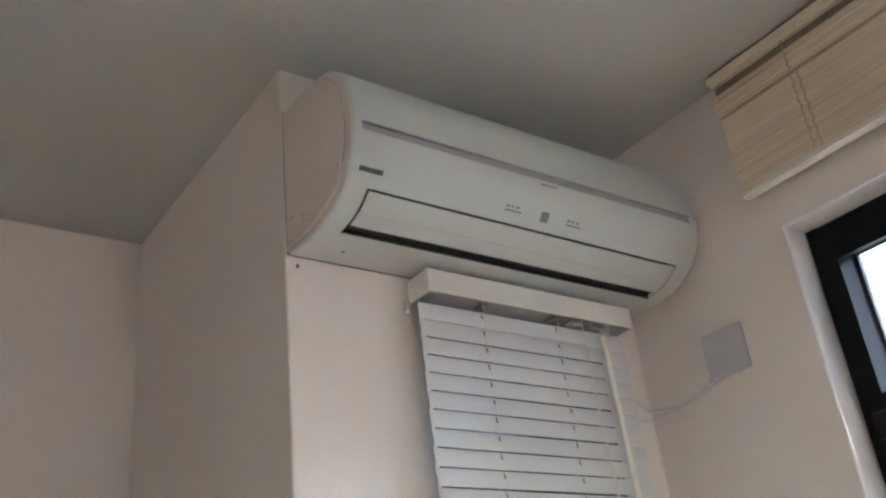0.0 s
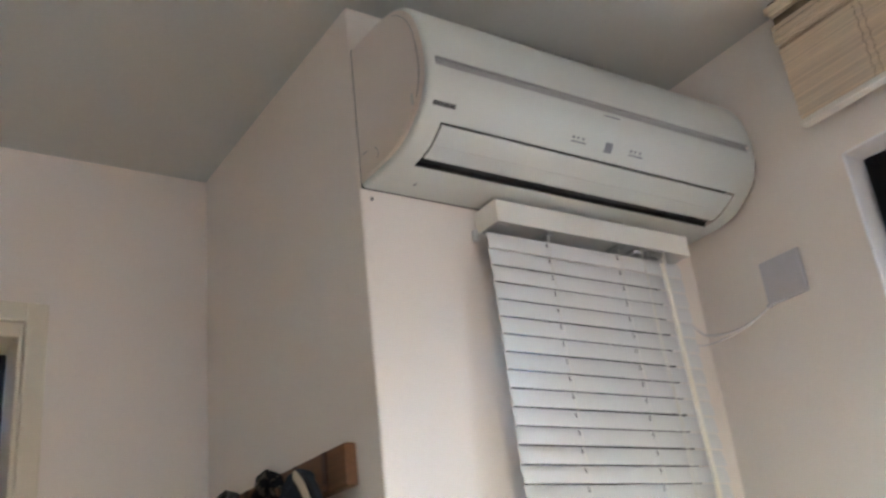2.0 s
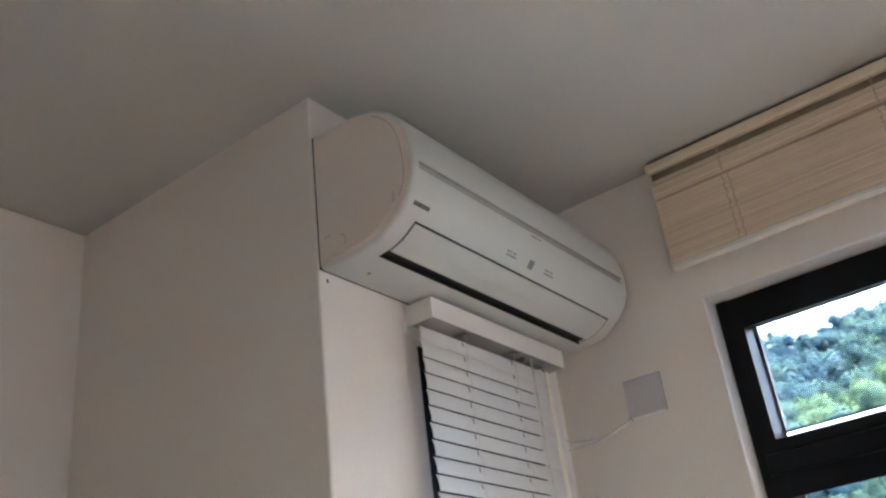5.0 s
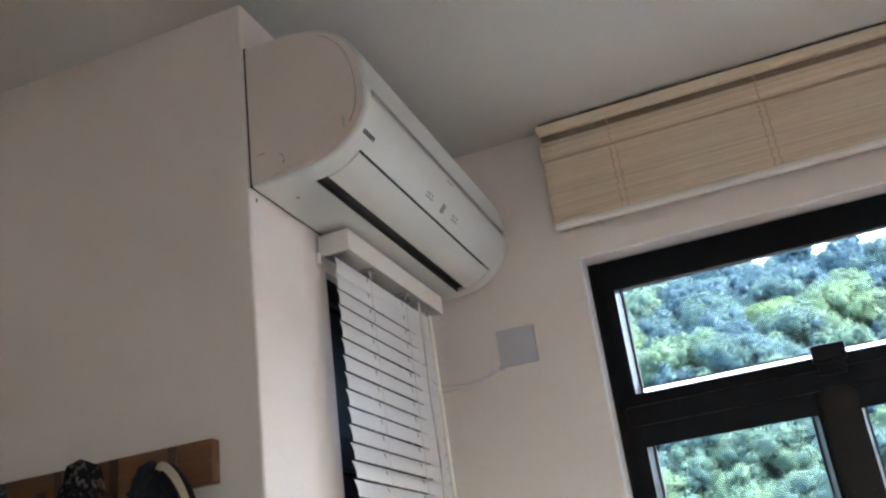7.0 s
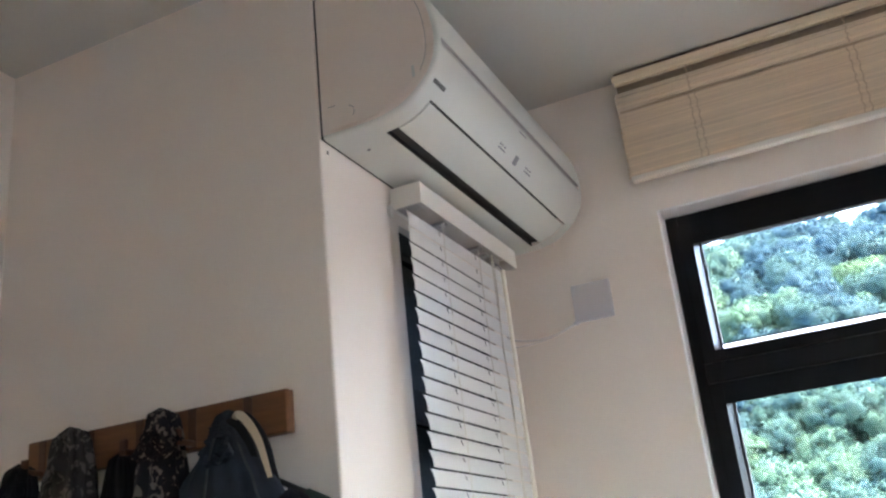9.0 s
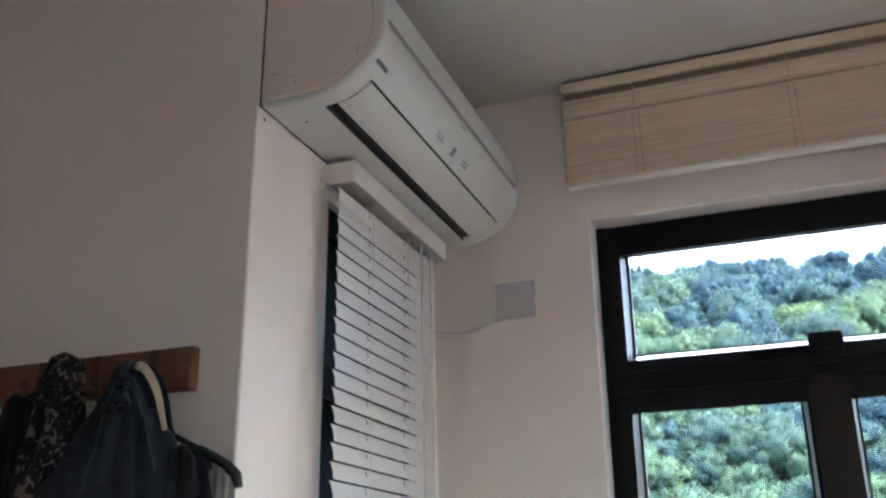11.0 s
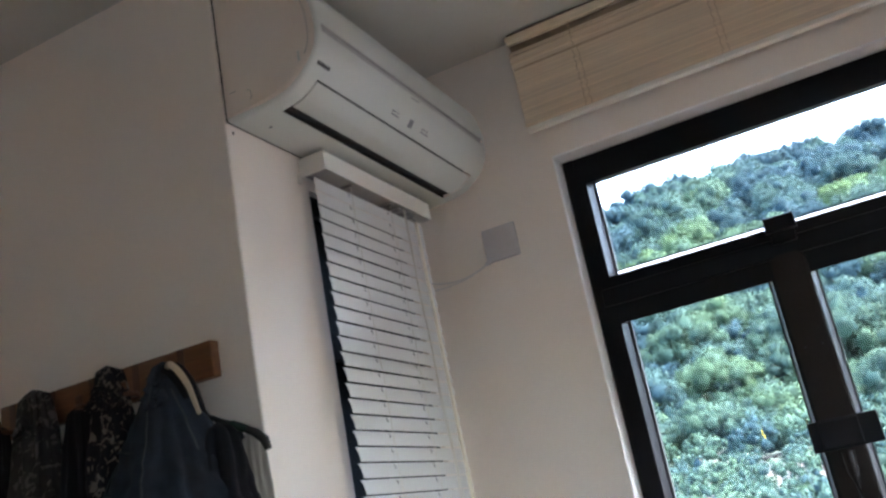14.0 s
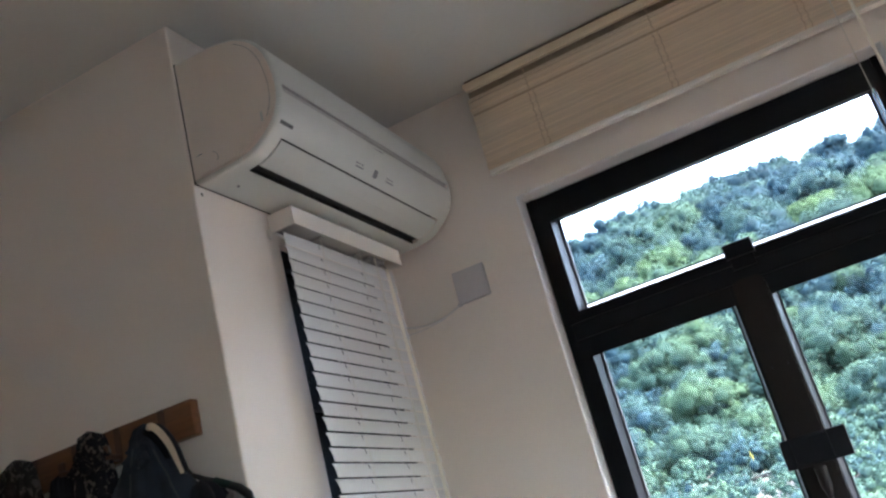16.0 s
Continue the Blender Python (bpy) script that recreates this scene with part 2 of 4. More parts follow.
box(wall, W, W + T, YS - T, DY0, 0, CZ)
box(wall, W, W + T, DY0, DY1, 0, DZ0)
box(wall, W, W + T, DY0, DY1, DZ1, CZ)
structure("wall_east", wall, WALL, "pinkish white painted wall with a black-framed window", "wall")
wall = bmesh.new()
box(wall, XW, EX0, YS - T, YS, 0, CZ)
box(wall, EX1, W, YS - T, YS, 0, CZ)
box(wall, EX0, EX1, YS - T, YS, 0, EZ0)
box(wall, EX0, EX1, YS - T, YS, EZ1, CZ)
structure("wall_south", wall, WALL, "plain painted wall with an added, unseen window opening", "wall")
# opening for the unseen west window, added as a source of fill light
VY0, VY1, VZ0, VZ1 = -3.2, -2.36, 0.6, 2.35
wall = bmesh.new()
box(wall, XW - T, XW, YS - T, VY0, 0, CZ)
box(wall, XW - T, XW, VY1, CY + T, 0, CZ)
box(wall, XW - T, XW, VY0, VY1, 0, VZ0)
box(wall, XW - T, XW, VY0, VY1, VZ1, CZ)
structure("wall_west", wall, WALL, "plain painted wall with an added, unseen window opening", "wall")

# thin plaster lining of the window opening, a little proud of the wall body
reveal = bmesh.new()
box(reveal, W + 0.001, W + 0.072, DY1 - 0.004, DY1 + 0.001, DZ0, DZ1, bevel=0.0015)
box(reveal, W + 0.001, W + 0.072, DY0 - 0.001, DY0 + 0.004, DZ0, DZ1, bevel=0.0015)
box(reveal, W + 0.001, W + 0.072, DY0 + 0.004, DY1 - 0.004, DZ1 - 0.004, DZ1 + 0.001, bevel=0.0015)
structure("trim_reveal", reveal, WHITE_REVEAL, "white painted plaster reveal round the window", "trim")

# doorway with cream casing; a near-black panel paints the unlit space behind it
door = thing("door_1", (-0.8, CY, 0), "doorway with cream wooden casing, its unlit opening painted dark", "door", kind="structure")
part("casing", boxes((DX1 - 0.002, DX1 + 0.04, CY - 0.018, CY - 0.001, 0, DZ + 0.04), bevel=0.004, seg=2), TRIM, door)
part("casing", boxes((DX0 - 0.04, DX0 + 0.002, CY - 0.018, CY - 0.001, 0, DZ + 0.04), bevel=0.004, seg=2), TRIM, door)
part("casing", boxes((DX0 + 0.002, DX1 - 0.002, CY - 0.018, CY - 0.001, DZ - 0.002, DZ + 0.04), bevel=0.004, seg=2), TRIM, door)
part("jamb", boxes((DX1 - 0.014, DX1 - 0.0025, CY - 0.010, CY + T, 0, DZ - 0.003), bevel=0.003), TRIM, door)
part("jamb", boxes((DX0 + 0.0025, DX0 + 0.034, CY - 0.010, CY + T, 0, DZ - 0.003), bevel=0.003), TRIM, door)
part("jamb", boxes((DX0 + 0.034, DX1 - 0.014, CY - 0.010, CY + T, DZ - 0.034, DZ - 0.003), bevel=0.003), TRIM, door)
part("opening_shade_panel", boxes((DX0 + 0.036, DX1 - 0.016, CY + 0.10, CY + 0.14, 0.006, DZ - 0.036), bevel=0.003), OPENING_SHADE, door, "near-black panel for the unlit space beyond the doorway")


# ---- window in the east wall ----
win = thing("window_1", (0.86, -0.85, DZ0), "black aluminium window, fixed light over two casements", "window", kind="structure")
FX0, FX1 = W + 0.040, W + 0.125


def bar(x0, x1, y0, y1, z0, z1, name="window_frame", mat=None, bevel=0.003, label=""):
    return part(name, boxes((x0, x1, y0, y1, z0, z1), bevel=bevel, seg=2), mat or BLACK, win, label)


bar(FX0 + 0.020, FX1, DY1 - 0.030, DY1 - 0.0045, DZ0, DZ1 - 0.0005)
bar(FX0 + 0.020, FX1, DY0 + 0.0045, DY0 + 0.030, DZ0, DZ1 - 0.0005)
bar(FX0 + 0.020, FX1, DY0 + 0.030, DY1 - 0.030, DZ1 - 0.034, DZ1 - 0.0045)
bar(FX0, FX1, DY0 + 0.030, DY1 - 0.030, DZ0, DZ0 + 0.034)
bar(FX0, FX1, DY0 + 0.030, DY1 - 0.030, 1.838, 1.880, "transom")
bar(FX0, FX1, -0.868, -0.824, DZ0 + 0.034, 1.838, "mullion")
GX = 0.886


def splayed(bm, axis, outer, near, far, lo, hi, fx0, fx1):
    """One bar of a sash: its inner side slopes from near, at the face, to far, at the glass."""
    prof = [(fx0, outer), (fx0, near), (GX, far), (fx1, far), (fx1, outer)]
    ends = []
    for e in (lo, hi):
        ends.append([bm.verts.new((x, v, e) if axis == "y" else (x, e, v)) for x, v in prof])
    for k in range(5):
        bm.faces.new((ends[0][k], ends[0][(k + 1) % 5], ends[1][(k + 1) % 5], ends[1][k]))
    bm.faces.new(ends[0])
    bm.faces.new(ends[1][::-1])


def sash(y0, y1, z0, z1, gy0, gy1, gz0, gz1, name):
    """A sash with a deep rebate: four bars, glass and gasket."""
    fx0, fx1 = FX0 + 0.004, GX + 0.016
    bm = bmesh.new()
    splayed(bm, "y", y0, gy0 - 0.010, gy0, z0, z1, fx0, fx1)
    splayed(bm, "y", y1, gy1 + 0.010, gy1, z0, z1, fx0, fx1)
    splayed(bm, "z", z1 - 0.0006, gz1 - 0.014, gz1, y0 + 0.0006, y1 - 0.0006, fx0 + 0.0006, fx1 - 0.0006)
    splayed(bm, "z", z0 + 0.0006, gz0, gz0, y0 + 0.0006, y1 - 0.0006, fx0 + 0.0006, fx1 - 0.0006)
    s = part(name, bm, BLACK, win)
    g = 0.003
    part("gasket", boxes((GX - 0.004, GX + 0.010, gy0 - 0.002, gy0 + g, gz0, gz1), (GX - 0.004, GX + 0.010, gy1 - g, gy1 + 0.002, gz0, gz1),
                         (GX - 0.004, GX + 0.010, gy0 + g, gy1 - g, gz1 - g, gz1 + 0.002), (GX - 0.004, GX + 0.010, gy0 + g, gy1 - g, gz0 - 0.002, gz0 + g)), GASKET, s)
    p = part("pane", boxes((GX, GX + 0.005, gy0 - 0.001, gy1 + 0.001, gz0 - 0.001, gz1 + 0.001)), GLASS, s, "clear window pane")
    p.visible_shadow = False
    return s


upper = sash(DY0 + 0.031, DY1 - 0.031, 1.881, DZ1 - 0.035, -1.248, -0.457, 1.908, 2.168, "upper_light")
# added strip, no real part: outside light makes its bright line
part("bright_line_strip", boxes((GX - 0.003, GX - 0.001, -1.245, -0.460, 1.911, 1.9255)), SKY_STRIP, upper, "translucent strip added for the bright sky line under the pane")
part("strip_edge", boxes((GX - 0.005, GX - 0.0005, -1.245, -0.460, 1.9255, 1.929)), GASKET, upper)
sash(-0.823, DY1 - 0.031, DZ0 + 0.035, 1.837, -0.793, -0.457, DZ0 + 0.075, 1.804, "casement")
sash(DY0 + 0.031, -0.869, DZ0 + 0.035, 1.837, -1.248, -0.897, DZ0 + 0.075, 1.803, "casement")

# rounded cover over the mullion, with screws
bm = bmesh.new()
cy, hw, top = -0.848, 0.037, 1.842
outline = [(cy - hw, 1.0), (cy - hw, top - 0.02)] + [(cy - hw + 0.02 - 0.02 * math.cos(a), top - 0.02 + 0.02 * math.sin(a)) for a in (0.4, 0.8, 1.2, 1.57)]
outline += [(2 * cy - y, z) for y, z in reversed(outline)]
f = bm.faces.new([bm.verts.new((FX0 - 0.012, y, z)) for y, z in outline])
ex = bmesh.ops.extrude_face_region(bm, geom=[f])
bmesh.ops.translate(bm, vec=(0.018, 0, 0), verts=[v for v in ex["geom"] if isinstance(v, bmesh.types.BMVert)])
bmesh.ops.bevel(bm, geom=[e for e in bm.edges if all(abs(v.co.x - FX0 + 0.012) < 1e-5 for v in e.verts)], offset=0.004, segments=2, affect="EDGES")
cover = part("mullion_cover", bm, COVER, win, "dark brown rounded cover strip", 40)
for y in (cy - 0.018, cy + 0.018):
    part("screw", tube(bmesh.new(), [(FX0 - 0.0145, y, 1.63), (FX0 - 0.011, y, 1.63)], 0.003, 10), GASKET, cover)

# catches: one on the transom, one clasping both casements
catch = boxes((FX0 - 0.022, FX0 + 0.002, -0.889, -0.821, 1.893, 1.928), (FX0 - 0.012, FX0 + 0.003, -0.882, -0.828, 1.866, 1.893), bevel=0.003, seg=2)
part("catch", catch, BLACK, win, "black window catch on the transom")
clasp = boxes((FX0 - 0.026, FX0 - 0.0125, -0.927, -0.786, 1.408, 1.472), (FX0 - 0.030, FX0 - 0.026, -0.888, -0.808, 1.412, 1.468),
              (FX0 - 0.022, FX0 + 0.003, -0.927, -0.905, 1.408, 1.472), (FX0 - 0.022, FX0 + 0.003, -0.806, -0.786, 1.408, 1.472), bevel=0.002, seg=2)
clasp = part("clasp", clasp, BLACK, win, "black clasp across both casements")
bm = tube(bmesh.new(), [(FX0 - 0.028, -0.850, 1.40), (FX0 - 0.034, -0.850, 1.36), (FX0 - 0.036, -0.850, 1.29)], [0.013, 0.012, 0.009], 12)
part("handle", bm, COVER, clasp, "dark window handle", 50)
for z in (2.04, 1.70):
    part("screw", tube(bmesh.new(), [(GX - 0.02, -0.4535, z), (GX - 0.02, -0.4515, z)], 0.003, 8), GASKET, win)

# ---- small window behind the slatted blind ----
win = thing("window_2", (0.48, 0.08, AZ0), "narrow black-framed window behind the slatted blind", "window", kind="structure")
wy0, wy1 = 0.014, 0.09
for a in ((AX0 + 0.0005, AX0 + 0.022, AZ0, AZ1 - 0.0005), (AX1 - 0.022, AX1 - 0.0005, AZ0, AZ1 - 0.0005), (AX0 + 0.022, AX1 - 0.022, AZ1 - 0.045, AZ1 - 0.0005),
          (AX0 + 0.022, AX1 - 0.022, AZ0, AZ0 + 0.045), (AX0 + 0.022, AX1 - 0.022, 1.77, 1.83)):
    bar(a[0], a[1], wy0, wy1, a[2], a[3])
for z0, z1 in ((AZ0 + 0.043, 1.772), (1.828, AZ1 - 0.043)):
    p = part("pane", boxes((AX0 + 0.020, AX1 - 0.020, 0.030, 0.035, z0, z1)), TINTED, win, "tinted pane")
    p.visible_shadow = False

# unseen south window, assumed and placed to light the south-facing surfaces
win = thing("added_window_south", (0, YS - 0.08, EZ0), "unseen window assumed behind the viewer, added for its daylight", "window", kind="structure")
for a in ((EX0, EX0 + 0.05, EZ0, EZ1), (EX1 - 0.05, EX1, EZ0, EZ1), (EX0 + 0.05, EX1 - 0.05, EZ1 - 0.05, EZ1), (EX0 + 0.05, EX1 - 0.05, EZ0, EZ0 + 0.05)):
    bar(a[0], a[1], YS - 0.11, YS - 0.05, a[2], a[3])
p = part("pane", boxes((EX0 + 0.048, EX1 - 0.048, YS - 0.083, YS - 0.078, EZ0 + 0.048, EZ1 - 0.048)), GLASS, win)
p.visible_shadow = False

# unseen west window, added to lighten the pier side and east wall
win = thing("added_window_west", (XW - 0.08, -2.78, VZ0), "unseen side window added to brighten west-facing surfaces", "window", kind="structure")
for a in ((VY0, VY0 + 0.05, VZ0, VZ1), (VY1 - 0.05, VY1, VZ0, VZ1), (VY0 + 0.05, VY1 - 0.05, VZ1 - 0.05, VZ1), (VY0 + 0.05, VY1 - 0.05, VZ0, VZ0 + 0.05)):
    bar(XW - 0.11, XW - 0.05, *a)
p = part("pane", boxes((XW - 0.083, XW - 0.078, VY0 + 0.048, VY1 - 0.048, VZ0 + 0.048, VZ1 - 0.048)), GLASS, win)
p.visible_shadow = False


# ---- air conditioner ----
def ac_profile():
    """The unit's outline across its length, from the wall at the bottom round the front to the wall at the top."""
    key = [(-0.004, 2.205), (-0.060, 2.2045), (-0.108, 2.206), (-0.150, 2.2145), (-0.182, 2.2335), (-0.208, 2.257), (-0.225, 2.287), (-0.2305, 2.322),
           (-0.228, 2.360), (-0.219, 2.400), (-0.198, 2.437), (-0.160, 2.466), (-0.105, 2.481), (-0.050, 2.485), (-0.004, 2.485)]
    pts = [Vector((y, z)) for y, z in key]
    out = []
    for i in range(len(pts) - 1):
        a, b, c, d = pts[max(i - 1, 0)], pts[i], pts[i + 1], pts[min(i + 2, len(pts) - 1)]
        for k in range(8):
            t = k / 8
            out.append(0.5 * (2 * b + (c - a) * t + (2 * a - 5 * b + 4 * c - d) * t * t + (3 * b - a - 3 * c + d) * t ** 3))
    return out + [pts[-1]]


PROFILE = ac_profile()


def at_front(z):
    """The place and outward normal of the front at a height, below the top's curve."""
    cand = [i for i in range(len(PROFILE) - 1) if PROFILE[i].x < -0.10 and PROFILE[i].y <= z < PROFILE[i + 1].y]
    i = cand[0]
    a, b = PROFILE[i], PROFILE[i + 1]
    p = a.lerp(b, (z - a.y) / (b.y - a.y))
    d = (b - a).normalized()
    return p, Vector((-d.y, d.x))


def shell(x0, x1, test, lift, thick, xs=12):
    """A curved plate that follows the profile where test(point) holds."""
    bm = bmesh.new()
    keep = [i for i in range(len(PROFILE)) if test(PROFILE[i])]
    cols = []
    for j in range(xs + 1):
        x = x0 + (x1 - x0) * j / xs
        col = []
        for i in keep:
            a, b = PROFILE[max(i - 1, 0)], PROFILE[min(i + 1, len(PROFILE) - 1)]
            d = (b - a).normalized()
            n = Vector((-d.y, d.x))
            p, q = PROFILE[i] + n * lift, PROFILE[i] + n * (lift - thick)
            col.append((bm.verts.new((x, p.x, p.y)), bm.verts.new((x, q.x, q.y))))
        cols.append(col)
    for a, b in zip(cols, cols[1:]):
        for (p0, q0), (p1, q1), (r0, s0), (r1, s1) in zip(a, a[1:], b, b[1:]):
            bm.faces.new((p0, r0, r1, p1))
            bm.faces.new((q0, q1, s1, s0))
        bm.faces.new((a[0][0], a[0][1], b[0][1], b[0][0]))
        bm.faces.new((a[-1][0], b[-1][0], b[-1][1], a[-1][1]))
    for c in (cols[0], cols[-1]):
        for (p0, q0), (p1, q1) in zip(c, c[1:]):
            bm.faces.new((p0, p1, q1, q0))
    return bm


ac = thing("air_conditioner", (0.39, 0, 2.205), "white wall-mounted split air conditioner with closed flap", "air conditioner")
AW0, AW1 = 0.001, 0.778
FL0, FL1 = 0.044, 0.734
SLOT0, SLOT1, LID = -0.105, -0.1245, -0.1885


def ac_body():
    """The casing: the profile swept along the length, with rounded ends, the long groove and the recess of the outlet."""
    xs = [0, 0.0015, 0.004, 0.008, 0.0165, 0.018, 0.030, FL0 - 0.0005, FL0 + 0.0005]
    xs += [FL0 + (FL1 - FL0) * k / 14 for k in range(1, 14)]
    xs += [FL1 - 0.0005, FL1 + 0.0005, 0.755, 0.7565, 0.766, 0.771, 0.7755, 0.777]
    bm = bmesh.new()
    mid = Vector((-0.10, 2.345))
    rings = []
    prof = []
    for i, p in enumerate(PROFILE):
        d = (PROFILE[min(i + 1, len(PROFILE) - 1)] - PROFILE[max(i - 1, 0)]).normalized()
        prof.append((p, Vector((-d.y, d.x))))
    # extra rows where the recess and the groove begin and end
    fine = []
    for (p, n), (q, m) in zip(prof, prof[1:]):
        fine.append((p, n))
        marks = []
        for y in (SLOT0, LID):
            if p.y < 2.25 and (p.x - y) * (q.x - y) < 0:
                marks += [(y - p.x) / (q.x - p.x) - 0.02, (y - p.x) / (q.x - p.x) + 0.02]
        for z in (2.315, 2.3295):
            if p.x < -0.2 and (p.y - z) * (q.y - z) < 0:
                marks += [(z - p.y) / (q.y - p.y) - 0.05, (z - p.y) / (q.y - p.y) + 0.05]
        fine += [(p.lerp(q, t), n.lerp(m, t).normalized()) for t in sorted(marks)]
    fine.append(prof[-1])
    dark = []
    for x in xs:
        e = min(x, 0.777 - x)
        inset = 0.006 * (1 - min(e / 0.008, 1)) ** 2
        ring = []
        for p, n in fine:
            off = inset
            if 0.0175 < x < 0.7555 and p.x < -0.2 and 2.315 < p.y < 2.3295:
                off = 0.0045 * (p.y - 2.315) / 0.0145 + 0.0008
            if FL0 < x < FL1 and LID < p.x < SLOT0 and p.y < 2.26:
                off = 0.022
            q = p - n * off
            ring.append(bm.verts.new((AW0 + x, min(q.x, -0.0052), q.y)))
        rings.append(ring)
    for k, (a, b) in enumerate(zip(rings, rings[1:])):
        for i in range(len(a) - 1):
            bm.faces.new((a[i], b[i], b[i + 1], a[i + 1]))
        bm.faces.new((a[0], a[-1], b[-1], b[0]))
    bm.faces.new(rings[0])
    bm.faces.new(rings[-1][::-1])
    return bm


body = part("body", ac_body(), AC_WHITE, ac, "white plastic casing", 35)
body.data.materials.append(AC_DARK)
body.data.materials.append(GROOVE_SHADE)
body.data.materials.append(AC_SIDE_LIT)
for poly in body.data.polygons:
    c = poly.center + Vector((0.39, 0, 2.205))
    if FL0 - 0.001 < c.x - AW0 < FL1 + 0.001 and LID - 0.002 < c.y < SLOT0 + 0.002 and c.z < 2.262:
        if at_front(max(min(c.z, 2.24), 2.208))[0].x < c.y - 0.004 or c.z > 2.216:
            poly.material_index = 1
    if 0.0175 < c.x - AW0 < 0.7555 and 2.3145 < c.z < 2.3305 and c.y < -0.2:
        poly.material_index = 2
    # end faces take the copy tinted with room light
    if abs(poly.normal.x) > 0.9:
        poly.material_index = 3
# black backing plate draws the shadow gap between casing and wall
part("gap_shade_plate", boxes((0.0025, 0.7755, -0.0052, -0.0006, 2.2055, 2.4835)), AC_DARK, ac, "dark plate painting the shadow gap behind the casing")
part("air_outlet", boxes((FL0 + 0.002, FL1 - 0.002, -0.127, -0.106, 2.212, 2.2165)), AC_DARK, ac, "black air outlet slot")
flap = part("flap", shell(FL0 + 0.0050, FL1 - 0.0012, lambda p: LID + 0.0022 < p.x < SLOT1 and p.y < 2.26, 0.0, 0.004), AC_WHITE, ac, "closed white louvre flap", 35)
part("flap_rib", shell(FL0 + 0.004, FL1 - 0.002, lambda p: -0.157 < p.x < -0.145 and p.y < 2.26, 0.0007, 0.001), AC_WHITE, flap)
# side cover on the near end with its moulded edge, and marks on it
bm = bmesh.new()
side = [p for p in PROFILE]
inner = [Vector((p.x * 0.90 - 0.002, 2.345 + (p.y - 2.345) * 0.93)) for p in PROFILE if p.x < -0.02]
f = bm.faces.new([bm.verts.new((0.0012, p.x, p.y)) for p in inner])
ex = bmesh.ops.extrude_face_region(bm, geom=[f])
bmesh.ops.translate(bm, vec=(-0.0022, 0, 0), verts=[v for v in ex["geom"] if isinstance(v, bmesh.types.BMVert)])
bmesh.ops.bevel(bm, geom=[e for e in bm.edges if all(v.co.x < 0 for v in e.verts)], offset=0.0012, segments=2, affect="EDGES")
cover = part("side_cover", bm, AC_SIDE_LIT, ac, "white side cover with warm room light in its colour", 35)
arc_line = [Vector((p.x * 0.915, 2.345 + (p.y - 2.345) * 0.93)) for p in PROFILE if p.x < -0.165 and p.y > 2.262]
part("panel_seam", tube(bmesh.new(), [(-0.0011, p.x, p.y) for p in arc_line], 0.0005, 5), PRINT_GREY, cover)
part("notch", boxes((-0.0022, -0.0008, -0.186, -0.181, 2.262, 2.283), bevel=0.0005), AC_WHITE, cover)
part("scratch", boxes((-0.0013, -0.0009, -0.034, -0.020, 2.2585, 2.2598)), PRINT_GREY, cover)
part("scratch", tube(bmesh.new(), [(-0.001, -0.060, 2.252), (-0.001, -0.068, 2.246), (-0.001, -0.070, 2.236), (-0.001, -0.066, 2.230)], 0.0006, 5), PRINT_GREY, cover)


def decal(x0, x1, z0, z1, name, mat, parent, lift=0.0006):
    bm = bmesh.new()
    rows = []
    for k in range(3):
        z = z0 + (z1 - z0) * k / 2
        p, n = at_front(z)
        p = p + n * lift
        rows.append([bm.verts.new((x, p.x, p.y)) for x in (x0, x1)])
    for a, b in zip(rows, rows[1:]):
        bm.faces.new((a[0], a[1], b[1], b[0]))
    r = bmesh.ops.extrude_face_region(bm, geom=list(bm.faces))
    bmesh.ops.translate(bm, vec=(0, 0.0004, 0), verts=[v for v in r["geom"] if isinstance(v, bmesh.types.BMVert)])
    return part(name, bm, mat, parent)


logo = 0.020
for k, w in enumerate((0.0058, 0.005, 0.0055, 0.005, 0.0055, 0.0055, 0.004)):
    decal(logo, logo + w, 2.2555, 2.2615, "maker_mark", PRINT_DARK, ac)
    logo += w + 0.0009
for x0 in (0.302, 0.437):
    for k, w in enumerate((0.007, 0.005, 0.006)):
        decal(x0 + 0.011 * k, x0 + 0.011 * k + w, 2.2585, 2.2615, "indicator_print", PRINT_GREY, ac)
    decal(x0, x0 + 0.034, 2.2535, 2.2555, "indicator_print", PRINT_GREY, ac)
decal(0.379, 0.396, 2.250, 2.264, "receiver_window", PRINT_GREY, ac)
decal(0.370, 0.407, 2.306, 2.3085, "badge", PRINT_GREY, ac)
part("bottom_clip", boxes((0.077, 0.080, -0.052, -0.046, 2.2025, 2.2046)), PRINT_GREY, ac)

# chips in the plaster below the unit's corner
tagged(new("wall_chip", finish("wall_chip", boxes((0.019, 0.023, -0.0012, 0.0004, 2.186, 2.193), bevel=0.0004), AC_DARK)), "small dark chip in the wall paint", "wall mark")

# ---- slatted blind ----
blind = thing("venetian_blind", (0.47, -0.036, 2.15), "white venetian blind with closed slats over the window", "blind")
HX0, HX1 = 0.230, 0.714
bm = bmesh.new()
chan = [(-0.0680, 2.153), (-0.0680, 2.195), (-0.0050, 2.195), (-0.0050, 2.153), (-0.0065, 2.153), (-0.0065, 2.1932), (-0.0664, 2.1932), (-0.0664, 2.153)]
ends = [[bm.verts.new((x, y, z)) for y, z in chan] for x in (HX0 + 0.002, HX1 - 0.002)]
for k in range(8):
    bm.faces.new((ends[0][k], ends[0][(k + 1) % 8], ends[1][(k + 1) % 8], ends[1][k]))
bm.faces.new(ends[0])
bm.faces.new(ends[1][::-1])
rail = part("headrail", bm, RAIL, blind, "cream white enamelled headrail")
